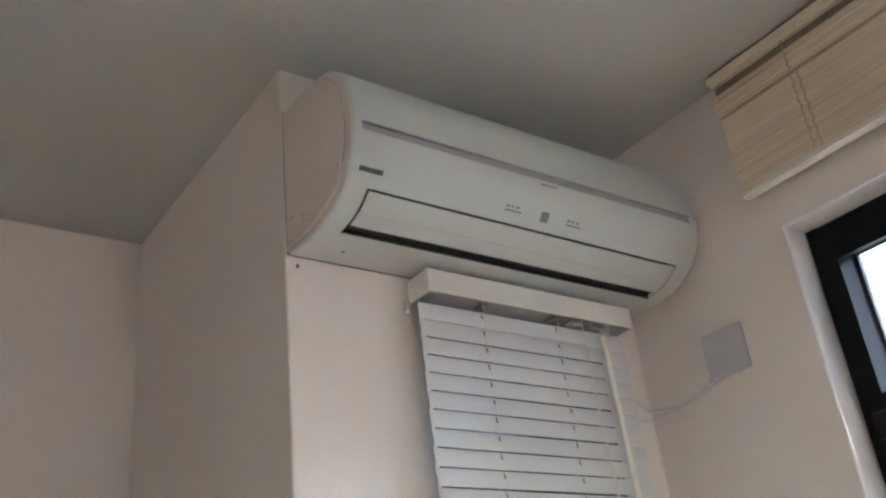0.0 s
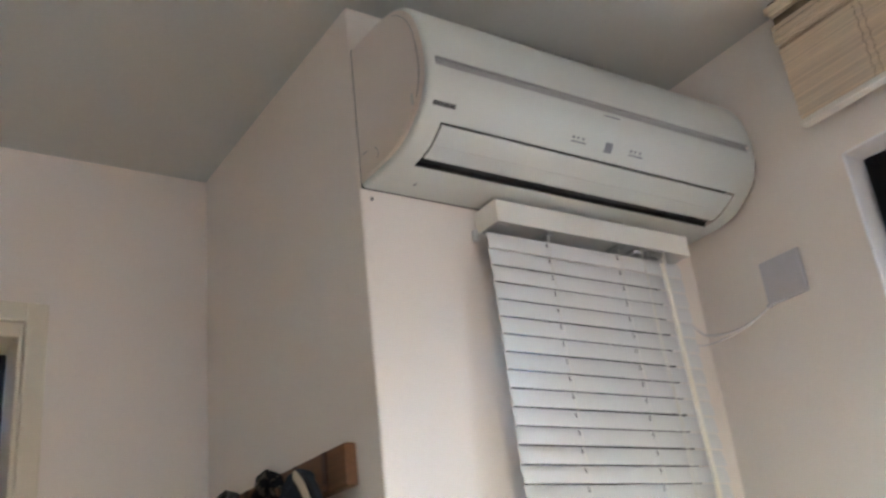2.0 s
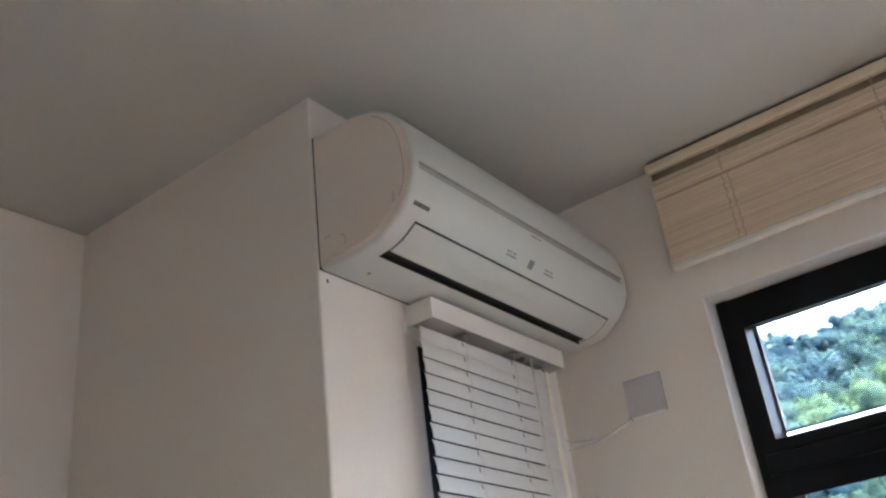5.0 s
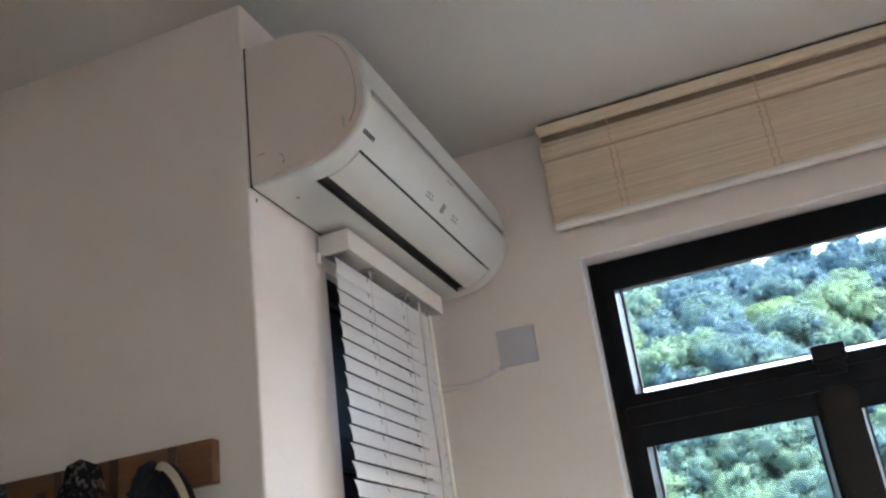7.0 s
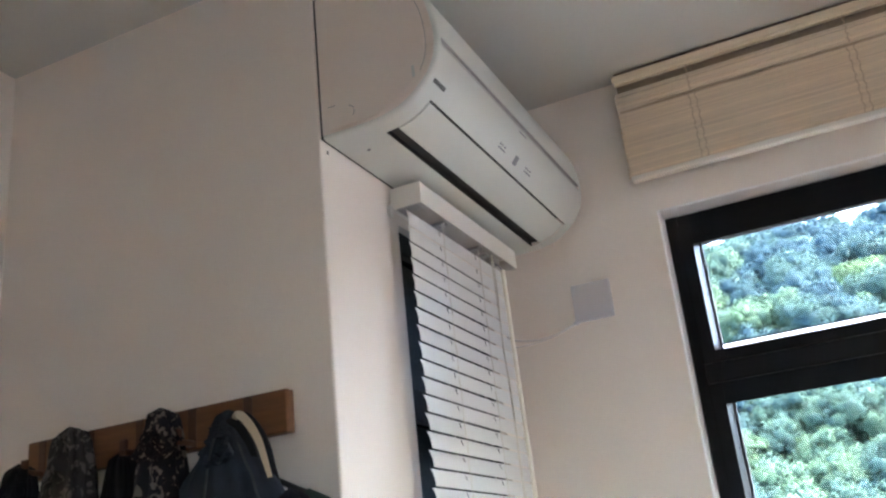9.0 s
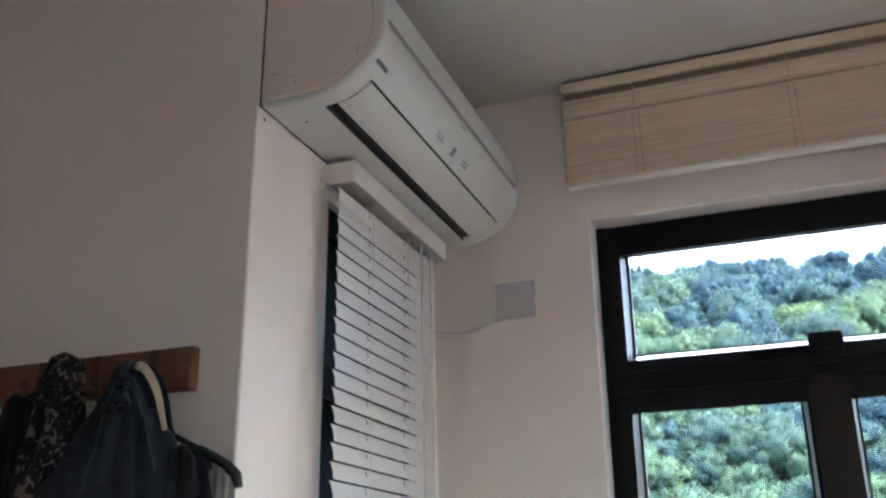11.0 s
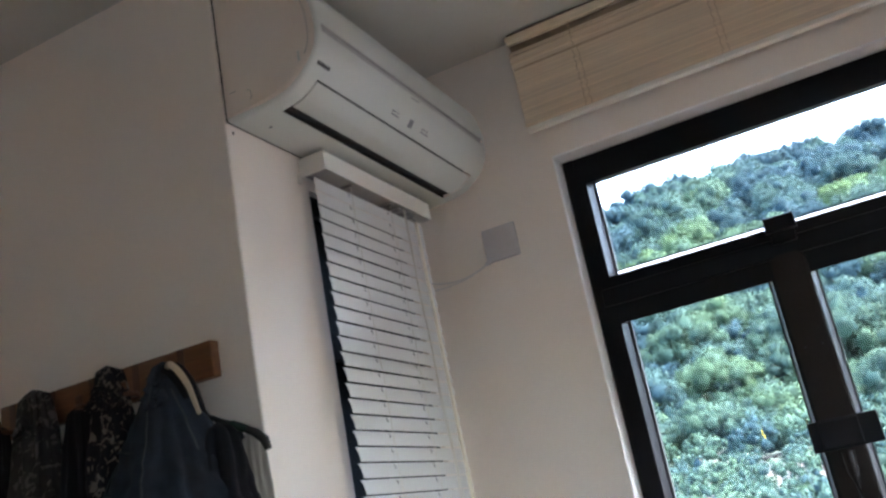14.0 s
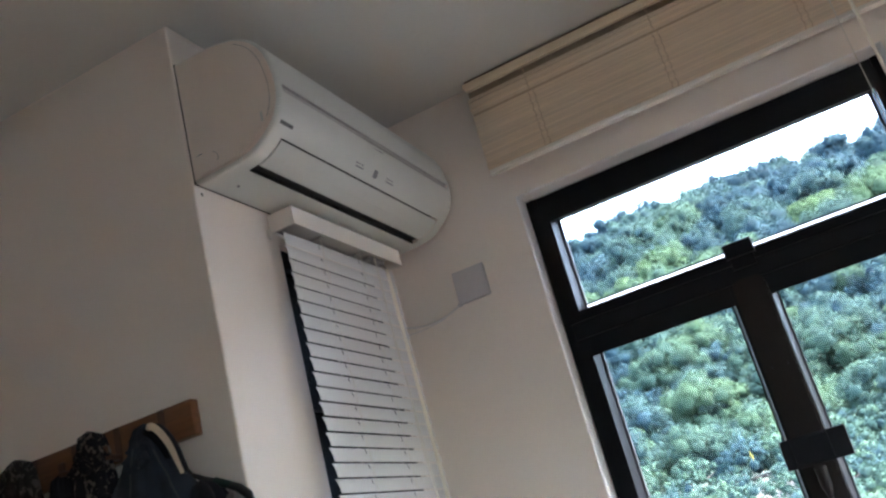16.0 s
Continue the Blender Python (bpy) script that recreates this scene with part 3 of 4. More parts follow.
for x in (HX0, HX1 - 0.0019):
    part("end_cap", boxes((x, x + 0.0019, -0.0684, -0.0046, 2.1526, 2.1954), bevel=0.0006), RAIL, rail)
part("rail_floor", boxes((HX0 + 0.003, HX1 - 0.06, -0.0655, -0.007, 2.1585, 2.160)), RAIL_GREY, rail)
for x in (0.357, 0.531):
    part("cord_guide", boxes((x - 0.009, x + 0.009, -0.058, -0.020, 2.149, 2.1555), bevel=0.002), STEEL, rail)
part("tilt_gear", boxes((0.612, 0.652, -0.052, -0.022, 2.146, 2.165), bevel=0.005, seg=2), STEEL, rail)
part("cord_lock", boxes((0.568, 0.594, -0.055, -0.025, 2.146, 2.156), bevel=0.004), STEEL, rail)
part("rail_cap", boxes((HX0 + 0.004, HX0 + 0.030, -0.060, -0.015, 2.1515, 2.1545), bevel=0.001), STEEL, rail)
part("bracket", boxes((0.2205, 0.2295, -0.010, -0.0015, 2.138, 2.160), bevel=0.001), RAIL, blind)

# one slat, shared by all: crowned, with two slots for the cords
bm = bmesh.new()
SW = 0.0306
prev = None
for k in range(7):
    u = (k / 6 - 0.5) * SW
    h = 0.0018 * (1 - (2 * u / SW) ** 2)
    row = [bm.verts.new((x, -(h + th), u)) for x in (0.0, 0.482) for th in (0.0, -0.0007)]
    if prev:
        bm.faces.new((prev[0], prev[2], row[2], row[0]))
        bm.faces.new((prev[1], row[1], row[3], prev[3]))
        bm.faces.new((prev[0], row[0], row[1], prev[1]))
        bm.faces.new((prev[2], prev[3], row[3], row[2]))
    else:
        bm.faces.new((row[0], row[2], row[3], row[1]))
    prev = row
bm.faces.new((prev[0], prev[1], prev[3], prev[2]))
for x in (0.1335, 0.3085):
    box(bm, x, x + 0.0022, -0.0021, -0.0012, 0.0015, 0.0110)
slat_mesh = finish("slat", bm, SLAT, 60)
slat_mesh.materials.append(AC_DARK)
for poly in slat_mesh.polygons[-12:]:
    poly.material_index = 1
rng = random.Random(4)
for k in range(32):
    ob = new("slat", slat_mesh)
    ob.parent = blind
    lean = -(5 + 0.6 * k + rng.uniform(-0.7, 0.7))
    ob.matrix_local = Matrix.Translation((0.224 + 0.00035 * k + rng.uniform(-0.0008, 0.0008) - 0.47, -0.040 + 0.036, 2.128 - 0.0313 * k - 2.15)) @ pose(0, 0, 0, lean, rng.uniform(-0.08, 0.08), 0)
part("bottom_rail", boxes((0.236, 0.714, -0.056, -0.022, 1.108, 1.122), bevel=0.003, seg=2), RAIL, blind)
for x in (0.355, 0.531):
    for y in (-0.0505, -0.0285):
        part("ladder_cord", tube(bmesh.new(), [(x + 0.0022 * math.sin(2 * k) + 0.006 * k / 20, y, 2.152 - 1.035 * k / 40) for k in range(41)], 0.0009, 5), CORD, blind)
part("lift_cord", tube(bmesh.new(), [(0.581 + 0.03 * (k / 20) ** 1.3, -0.061 - 0.002 * math.sin(k), 2.150 - 0.85 * k / 20) for k in range(21)], 0.0014, 6), CORD, blind)
part("lift_cord", tube(bmesh.new(), [(0.586 + 0.05 * (k / 20) ** 1.3, -0.057, 2.150 - 0.85 * k / 20) for k in range(21)], 0.0011, 6), CORD, blind)
wand = part("tilt_wand", tube(bmesh.new(), [(0.632, -0.062, 2.128), (0.640, -0.063, 1.9), (0.654, -0.063, 1.58), (0.668, -0.063, 1.25)], 0.0048, 8), WAND, blind, "cream plastic tilt wand", 60)
part("wand_hook", tube(bmesh.new(), [(0.631, -0.045, 2.148), (0.631, -0.055, 2.140), (0.632, -0.062, 2.128)], 0.0018, 6), STEEL, wand)

# ---- blank plate and cables ----
plate = thing("outlet_plate", (W, -0.21, 2.06), "pale grey square connection plate on the wall", "wall plate")
part("plate", boxes((W - 0.010, W - 0.0005, -0.256, -0.165, 2.017, 2.105), bevel=0.003, seg=2), PLATE, plate)
part("cable_gland", boxes((W - 0.011, W - 0.001, -0.172, -0.160, 2.014, 2.022), bevel=0.002), PLATE, plate)


def sag(a, b, drop, n=20):
    a, b = Vector(a), Vector(b)
    return [a.lerp(b, k / n) - Vector((0, 0, drop * 4 * (k / n) * (1 - k / n))) for k in range(n + 1)]


pts = sag((W - 0.006, -0.166, 2.019), (W - 0.012, -0.004, 2.012), 0.018) + sag((W - 0.014, -0.004, 2.013), (0.690, -0.004, 2.075), 0.006)[1:]
tagged(new("cable", finish("cable", tube(bmesh.new(), pts, 0.0027, 8), CABLE, 60)), "pale grey flex sagging from plate to window", "cable", "flexes at the plate")
pts = sag((W - 0.006, -0.120, 2.000), (W - 0.014, -0.006, 1.990), 0.004) + sag((W - 0.016, -0.004, 1.990), (0.690, -0.004, 2.005), 0.008)[1:]
tagged(new("cable", finish("cable", tube(bmesh.new(), pts, 0.0018, 8), CABLE, 60)), "thin pale flex running behind the slatted blind", "cable", "flexes at the plate")

# ---- bamboo blind above the window ----
bam = thing("bamboo_blind", (0.77, -0.85, 2.30), "pale bamboo roman blind drawn up above the window", "blind")
BY0, BY1 = -1.345, -0.357
part("headrail", boxes((0.746, 0.790, BY0, BY1, 2.548, 2.572), bevel=0.002, seg=2), LATH, bam, "pale wooden head lath")
part("head_lip", boxes((0.742, 0.7455, BY0, BY1 + 0.004, 2.553, 2.570), bevel=0.001), LATH, bam)
# brown strip paints the recess shadow between head lath and valance
part("lath_gap_shade", boxes((0.758, 0.764, BY0 + 0.002, BY1 - 0.002, 2.518, 2.5478)), GAP_SHADE, bam, "dark strip painting the shade between lath and valance")
# dark strip drawn in for the shaded gap between lath and ceiling
part("ceiling_gap_shade", boxes((0.750, 0.788, BY0 + 0.002, BY1 - 0.002, 2.5722, 2.5785)), PEG, bam, "dark strip painting the shaded gap under the ceiling")
part("end_screw", tube(bmesh.new(), [(0.764, BY1 - 0.001, 2.560), (0.764, BY1 + 0.003, 2.560)], 0.004, 8), STEEL, bam)


def reeds(x, y0, y1, z0, z1, pitch, seed, lean=0.0):
    """A panel of thin split reeds, each its own strip with an uneven face."""
    r = random.Random(seed)
    bm = bmesh.new()
    z = z0
    while z < z1 - 0.0005:
        h = min(pitch * r.uniform(0.6, 1.4), z1 - z)
        dx = r.uniform(-0.0006, 0.0006) + lean * (z - z0)
        e0, e1 = r.uniform(-0.002, 0.002), r.uniform(-0.002, 0.002)
        n, rows = 10, []
        for k in range(n + 1):
            y = y0 + e0 + (y1 + e1 - y0 - e0) * k / n
            w = r.uniform(-0.0004, 0.0004)
            rows.append([bm.verts.new(q) for q in ((x + dx + 0.0014, y, z + w), (x + dx, y, z + h * 0.12 + w), (x + dx, y, z + h * 0.80 + w), (x + dx + 0.0014, y, z + h * 0.93 + w))])
        for a, b in zip(rows, rows[1:]):
            for i in range(4):
                bm.faces.new((a[i], b[i], b[(i + 1) % 4], a[(i + 1) % 4]))
        bm.faces.new(rows[0])
        bm.faces.new(rows[-1][::-1])
        z += h
    return bm


tagged(part("valance", reeds(0.746, BY0, BY1, 2.481, 2.525, 0.0088, 1), REED, bam, "narrow top fall of split bamboo"), kind="stuff")
tagged(part("folded_panel", reeds(0.756, BY0, BY1, 2.316, 2.475, 0.0038, 2, -0.02), REED, bam, "folded panel of thin bamboo reeds"), kind="stuff")
tagged(part("back_fold", reeds(0.766, BY0 + 0.002, BY1 - 0.002, 2.330, 2.540, 0.0050, 3), REED, bam), kind="stuff")
tagged(part("back_fold", reeds(0.780, BY0 + 0.003, BY1 + 0.010, 2.322, 2.540, 0.0050, 5), REED, bam), kind="stuff")
part("batten", boxes((0.750, 0.772, BY0, BY1 + 0.001, 2.303, 2.315), bevel=0.002, seg=2), BATTEN, bam, "off-white bottom batten")
# darker strip that draws the valance's shadow line on the fold
part("fold_shade_strip", boxes((0.752, 0.7555, BY0, BY1, 2.4755, 2.4805), bevel=0.0008), STITCH, bam)
for y in (-0.523, -0.861, -1.180):
    pts = [(0.7445 if k % 2 else 0.7432, y + 0.0025 * math.sin(2.1 * k), 2.540 - 0.061 * k / 12) for k in range(13)]
    part("stitching", tube(bmesh.new(), pts, 0.0015, 5), STITCH, bam)
    for o in (-0.008, 0.006):
        pts = [(0.7535 if k % 2 else 0.7525, y + o + 0.002 * math.sin(1.7 * k + o * 90), 2.476 - 0.166 * k / 24) for k in range(25)]
        part("stitching", tube(bmesh.new(), pts, 0.0012, 5), STITCH, bam)
    part("ring", tube(bmesh.new(), [(0.744, y, 2.545), (0.742, y - 0.004, 2.540), (0.744, y, 2.535)], 0.0014, 5), STITCH, bam)
part("pull_cord", tube(bmesh.new(), [(0.741, -1.238, 2.55), (0.741, -1.240, 2.2), (0.742, -1.246, 1.7), (0.742, -1.246, 1.2)], 0.0012, 6), CORD, bam)
part("pull_rod", tube(bmesh.new(), [(0.738, -1.272, 2.55), (0.738, -1.280, 2.2), (0.739, -1.291, 1.7), (0.740, -1.298, 1.3)], 0.0042, 8), WAND, bam, "pale thick pull cord")

# ---- coat rack on the pier ----
rack = thing("coat_rack", (0, 0.39, 1.725), "brown wooden wall coat rack with folding pegs", "coat rack")
RY0, RY1, RZ0, RZ1 = 0.074, 0.616, 1.727, 1.794
part("board", boxes((-0.022, -0.0008, RY0, RY1, RZ0, RZ1), bevel=0.003, seg=2), RACK, rack, "oiled brown board")
PEGS = [0.146 + 0.1085 * k for k in range(5)]
for y in PEGS:
    peg = part("peg", boxes((-0.0235, -0.021, y - 0.008, y + 0.008, RZ0 + 0.002, RZ1 - 0.001), bevel=0.0006), PEG, rack, "dark wooden folding peg")
    part("peg_arm", boxes((-0.062, -0.022, y - 0.007, y + 0.007, RZ0 + 0.004, RZ0 + 0.014), (-0.062, -0.054, y - 0.007, y + 0.007, RZ0 + 0.014, RZ0 + 0.030), bevel=0.002), PEG, peg)


def cloth_point(t, a, y, z0, z1, spread, depth, folds, seed, x, lean, gather, power, amp):
    """A point on hanging cloth: t from the peg (0) to the hem (1), a round it."""
    r = random.Random(seed)
    ph = [r.uniform(0, 6.28) for _ in range(4)]
    z = z0 + (z1 - z0) * t
    wide, deep = gather + (spread - gather) * t ** power, 0.018 + (depth - 0.018) * t ** 0.6
    f = 1 + amp * (0.35 + t) * math.sin(folds * a + ph[0] + 1.8 * t) + 0.5 * amp * math.sin((folds * 2 + 1) * a + ph[1] - 3 * t)
    around = Vector((math.cos(a), math.sin(a), 0))
    f += 0.35 * noise.noise(3 * around + Vector((0, 0, 5 * t + seed))) + 0.14 * noise.noise(8 * around + Vector((0, 0, 22 * t + seed))) * min(1, 4 * t)
    px = x - 0.4 * deep * t + deep * f * math.cos(a)
    zz = z + 0.012 * noise.noise(2 * around + Vector((0, 0, seed))) * (1 + t)
    return Vector((min(px, -0.004 - 0.001 * math.sin(5 * a)) if z < 1.724 else min(px, -0.026), y + lean * t + wide * f * math.sin(a), zz))


def garment(name, y, z0, z1, spread, depth, folds, seed, x=-0.045, lean=0.0, gather=0.022, power=0.75, amp=0.16):
    """Hanging cloth: gathered at a peg, falling into folds that widen downward. Closed, with a real back."""
    bm = bmesh.new()
    n, rows = 84, 60
    rings = [[bm.verts.new(cloth_point(i / rows, 2 * math.pi * k / n, y, z0, z1, spread, depth, folds, seed, x, lean, gather, power, amp)) for k in range(n)] for i in range(rows + 1)]
    for a, b in zip(rings, rings[1:]):
        for k in range(n):
            bm.faces.new((a[k], a[(k + 1) % n], b[(k + 1) % n], b[k]))
    top = bm.verts.new((x - 0.004, y, z0 + 0.012))
    for k in range(n):
        bm.faces.new((rings[0][k], top, rings[0][(k + 1) % n]))
    bm.faces.new(rings[-1])
    return bm


def cloth_thing(name, bm, mat, label, category, base, collar=True):
    t = thing(name, base, label, category, "clothes on the coat rack")
    part("cloth", bm, mat, t, "", 180)
    if collar:
        x, y, z = base
        part("collar", garment("collar", y - 0.006, z + 0.020, z - 0.050, 0.033, 0.030, 3, len(name), x=x - 0.006, gather=0.012, power=0.7, amp=0.2), mat, t, "bunched collar hooked on the peg", 180)
    return t


jacket = thing("denim_jacket", (-0.06, 0.16, 1.75), "faded blue denim jacket hanging on the coat rack", "jacket", "clothes on the coat rack")
DENIM_SHAPE = (0.150, 1.747, 1.12, 0.400, 0.085, 4, 7, -0.060, 0.05, 0.019, 0.95, 0.10)
part("cloth", garment("cloth", *DENIM_SHAPE), DENIM, jacket, "", 180)
bm = garment("collar", 0.152, 1.757, 1.685, 0.036, 0.034, 3, 3, x=-0.060, gather=0.014, power=0.8, amp=0.14)
part("collar", bm, DENIM, jacket, "folded denim collar", 180)


def stitched(angle, t0, t1, turn, name, label, width=0.006):
    """A raised seam lying on the jacket's cloth."""
    pts, ws = [], []
    for k in range(15):
        t = t0 + (t1 - t0) * k / 14
        a = angle + turn * k / 14
        p, q = cloth_point(t, a, *DENIM_SHAPE), cloth_point(t, a + 0.05, *DENIM_SHAPE)
        w = (q - p).normalized()
        pts.append(p + Vector((-0.004, 0, 0)))
        ws.append(w * width)
    part(name, ribbon(bmesh.new(), pts, ws, 0.0016), SEAM, jacket, label)


stitched(4.00, 0.06, 0.24, 0.12, "seam", "worn pale seam", 0.004)
stitched(3.05, 0.04, 0.40, 0.10, "seam", "folded front edge", 0.004)
stitched(2.30, 0.06, 0.55, -0.10, "seam", "worn pale seam")
stitched(2.35, 0.205, 0.215, 0.50, "pocket_flap", "pale pocket edge", 0.010)
stitched(2.30, 0.315, 0.330, 0.40, "pocket_flap", "pale pocket edge", 0.010)

strap = thing("shoulder_bag_strap", (-0.05, 0.10, 1.74), "cream webbing bag strap with dark lining on the rack", "strap", "clothes on the coat rack")
knots = [Vector(q) for q in ((-0.060, 0.138, 1.728), (-0.082, 0.126, 1.748), (-0.092, 0.110, 1.750), (-0.090, 0.094, 1.733), (-0.086, 0.081, 1.706), (-0.080, 0.073, 1.670), (-0.068, 0.070, 1.636), (-0.046, 0.071, 1.600))]


def smooth(points, steps=5):
    """A rounded line through the points."""
    out = []
    for k in range(len(points) - 1):
        a, b, c, d = points[max(k - 1, 0)], points[k], points[k + 1], points[min(k + 2, len(points) - 1)]
        for i in range(steps):
            t = i / steps
            out.append(0.5 * (2 * b + (c - a) * t + (2 * a - 5 * b + 4 * c - d) * t * t + (3 * b - a - 3 * c + d) * t ** 3))
    return out + [points[-1]]


arc, across = smooth(knots), []
for k in range(len(arc)):
    d = (arc[min(k + 1, len(arc) - 1)] - arc[max(k - 1, 0)]).normalized()
    across.append(d.cross(Vector((1, 0.25, 0))).normalized() * (0.0065 + 0.0055 * math.sin(math.pi * min(k / 26, 1))))
part("webbing", ribbon(bmesh.new(), arc, across, 0.003), CREAM, strap, "cream cotton webbing", 30)
part("lining", ribbon(bmesh.new(), [q + Vector((0.007, -0.007, -0.003)) for q in arc], across, 0.004), DARK_CLOTH, strap, "black lining", 30)
part("loop", ribbon(bmesh.new(), [q + Vector((0.010, 0.019, -0.006)) for q in arc[3:26]], across[3:26], 0.006), DARK_CLOTH, strap, "black strap loop", 30)

cloth_thing("patterned_shirt", garment("shirt", 0.285, 1.783, 1.10, 0.098, 0.050, 3, 11, x=-0.058, gather=0.024, amp=0.18), PATTERN, "black shirt with pale blotched print on a peg", "shirt", (-0.05, 0.285, 1.76))
cloth_thing("dark_coat", garment("coat", 0.372, 1.728, 1.08, 0.085, 0.045, 3, 19, x=-0.050, gather=0.022, amp=0.16), DARK_CLOTH, "plain black coat hanging between printed clothes", "coat", (-0.05, 0.372, 1.72), False)
cloth_thing("black_cardigan", garment("cardigan", 0.598, 1.742, 1.10, 0.095, 0.046, 3, 29, x=-0.052, gather=0.024, amp=0.15), DARK_CLOTH, "black cardigan hanging on the end of the rack", "cardigan", (-0.05, 0.598, 1.72))
cloth_thing("camouflage_jacket", garment("camo", 0.480, 1.785, 1.15, 0.092, 0.050, 4, 23, x=-0.056, gather=0.030, amp=0.15), CAMO, "grey camouflage jacket hanging on the rack", "jacket", (-0.05, 0.48, 1.76))

hang = thing("clothes_hanger", (-0.07, 0.03, 1.60), "black clothes hanger with padded shoulder under the jacket", "hanger", "clothes on the coat rack")
arm = [(-0.050, 0.130, 1.690), (-0.054, 0.080, 1.657), (-0.058, 0.040, 1.636), (-0.060, 0.000, 1.618), (-0.061, -0.028, 1.603), (-0.061, -0.044, 1.588), (-0.060, -0.048, 1.572)]
part("arm", tube(bmesh.new(), arm, [0.004, 0.004, 0.005, 0.006, 0.0075, 0.008, 0.006], 10), HANGER, hang, "black moulded arm", 60)
part("band", tube(bmesh.new(), [(-0.0595, 0.020, 1.6275), (-0.0605, -0.012, 1.6118)], 0.0070, 10), TEAL, hang, "dark teal band", 60)
cloth_thing("navy_top", garment("navy", 0.046, 1.626, 1.10, 0.096, 0.046, 3, 31, x=-0.060, gather=0.030, power=0.5, amp=0.08), NAVY, "dark navy top on the clothes hanger", "top", (-0.05, 0.06, 1.6), False)
cloth_thing("white_top", garment("white", 0.000, 1.598, 1.12, 0.034, 0.024, 3, 37, x=-0.042, gather=0.026, power=0.45, amp=0.08), WHITE_CLOTH, "off-white top on the clothes hanger", "top", (-0.04, 0.02, 1.58), False)

# ---- outside: ground, wooded hill ----
GROUND = material("earth", (0.022, 0.017, 0.014), 0.95, spots=0.5, scale=0.35, bump=0.6, fine=3.0)
nt = GROUND.node_tree
cover_src = nt.nodes["Principled BSDF"].inputs["Base Color"].links[0].from_socket
geo, sep, mr, mx = (nt.nodes.new(k) for k in ("ShaderNodeNewGeometry", "ShaderNodeSeparateXYZ", "ShaderNodeMapRange", "ShaderNodeMix"))
mx.data_type = "RGBA"
mr.inputs[1].default_value, mr.inputs[2].default_value = 1.9, 2.5
nt.links.new(geo.outputs["Position"], sep.inputs[0])
nt.links.new(sep.outputs[2], mr.inputs[0])
nt.links.new(mr.outputs[0], mx.inputs[0])
nt.links.new(cover_src, mx.inputs[6])
mx.inputs[7].default_value = (0.014, 0.028, 0.018, 1)
nt.links.new(mx.outputs[2], nt.nodes["Principled BSDF"].inputs["Base Color"])
ROCK = material("pale_rubble", (0.028, 0.021, 0.017), 0.9, spots=0.25, scale=2, bump=0.5, fine=14)
YELLOW = material("yellow_paint", (0.62, 0.40, 0.03), 0.6)


def height(r, az):
    """Ground height at a distance and bearing from the house: a flat yard, a bank, then the hill."""
    bump = 2.2 * noise.noise(Vector((az * 0.09, r * 0.02, 3.1))) + 1.0 * noise.noise(Vector((az * 0.3, r * 0.06, 7.7)))
    ridge = 36.8 + 0.5 * math.sin(az * 0.35 + 0.6) - 0.10 * max(az - 13, 0) - 0.28 * max(-az, 0)
    if r < 30:
        z = -0.5 + 2.0 * max(r - 10, 0) / 20
    elif r < 46:
        z = 1.5 + 1.9 * (r - 30) / 16
    elif r < 118:
        t = (r - 46) / 72
        z = 3.4 + (ridge - 3.4) * (t ** 0.92)
    else:
        z = ridge - 0.12 * (r - 118)
    return z + bump * min(max((r - 40) / 30, 0), 1) * min(max((128 - r) / 40, 0.25), 1)


bm = bmesh.new()
RS = [6, 10, 14, 18, 22, 26, 30, 34, 38, 42, 46, 52, 60, 68, 76, 84, 92, 100, 108, 114, 118, 124, 135, 160, 220, 400, 900, 2500]
AZ = [-180 + 6 * k for k in range(61)]
grid = []
for r in RS:
    row = []
    for a in AZ[:-1]:
        front = max(0.0, 1 - max(abs(a - 24) - 58, 0) / 25)
        z = height(r, a) * front + (1 - front) * -0.5
        z = max(z, -0.5)
        row.append(bm.verts.new((0.9 + r * math.cos(radians(a)), -0.9 + r * math.sin(radians(a)), z)))
    grid.append(row)
for a, b in zip(grid, grid[1:]):
    for k in range(60):
        bm.faces.new((a[k], a[(k + 1) % 60], b[(k + 1) % 60], b[k]))
c = bm.verts.new((0.9, -0.9, -0.5))
for k in range(60):
    bm.faces.new((grid[0][k], c, grid[0][(k + 1) % 60]))
structure("ground", bm, GROUND, "bare pale earth rising into a wooded hill", "ground", 180)


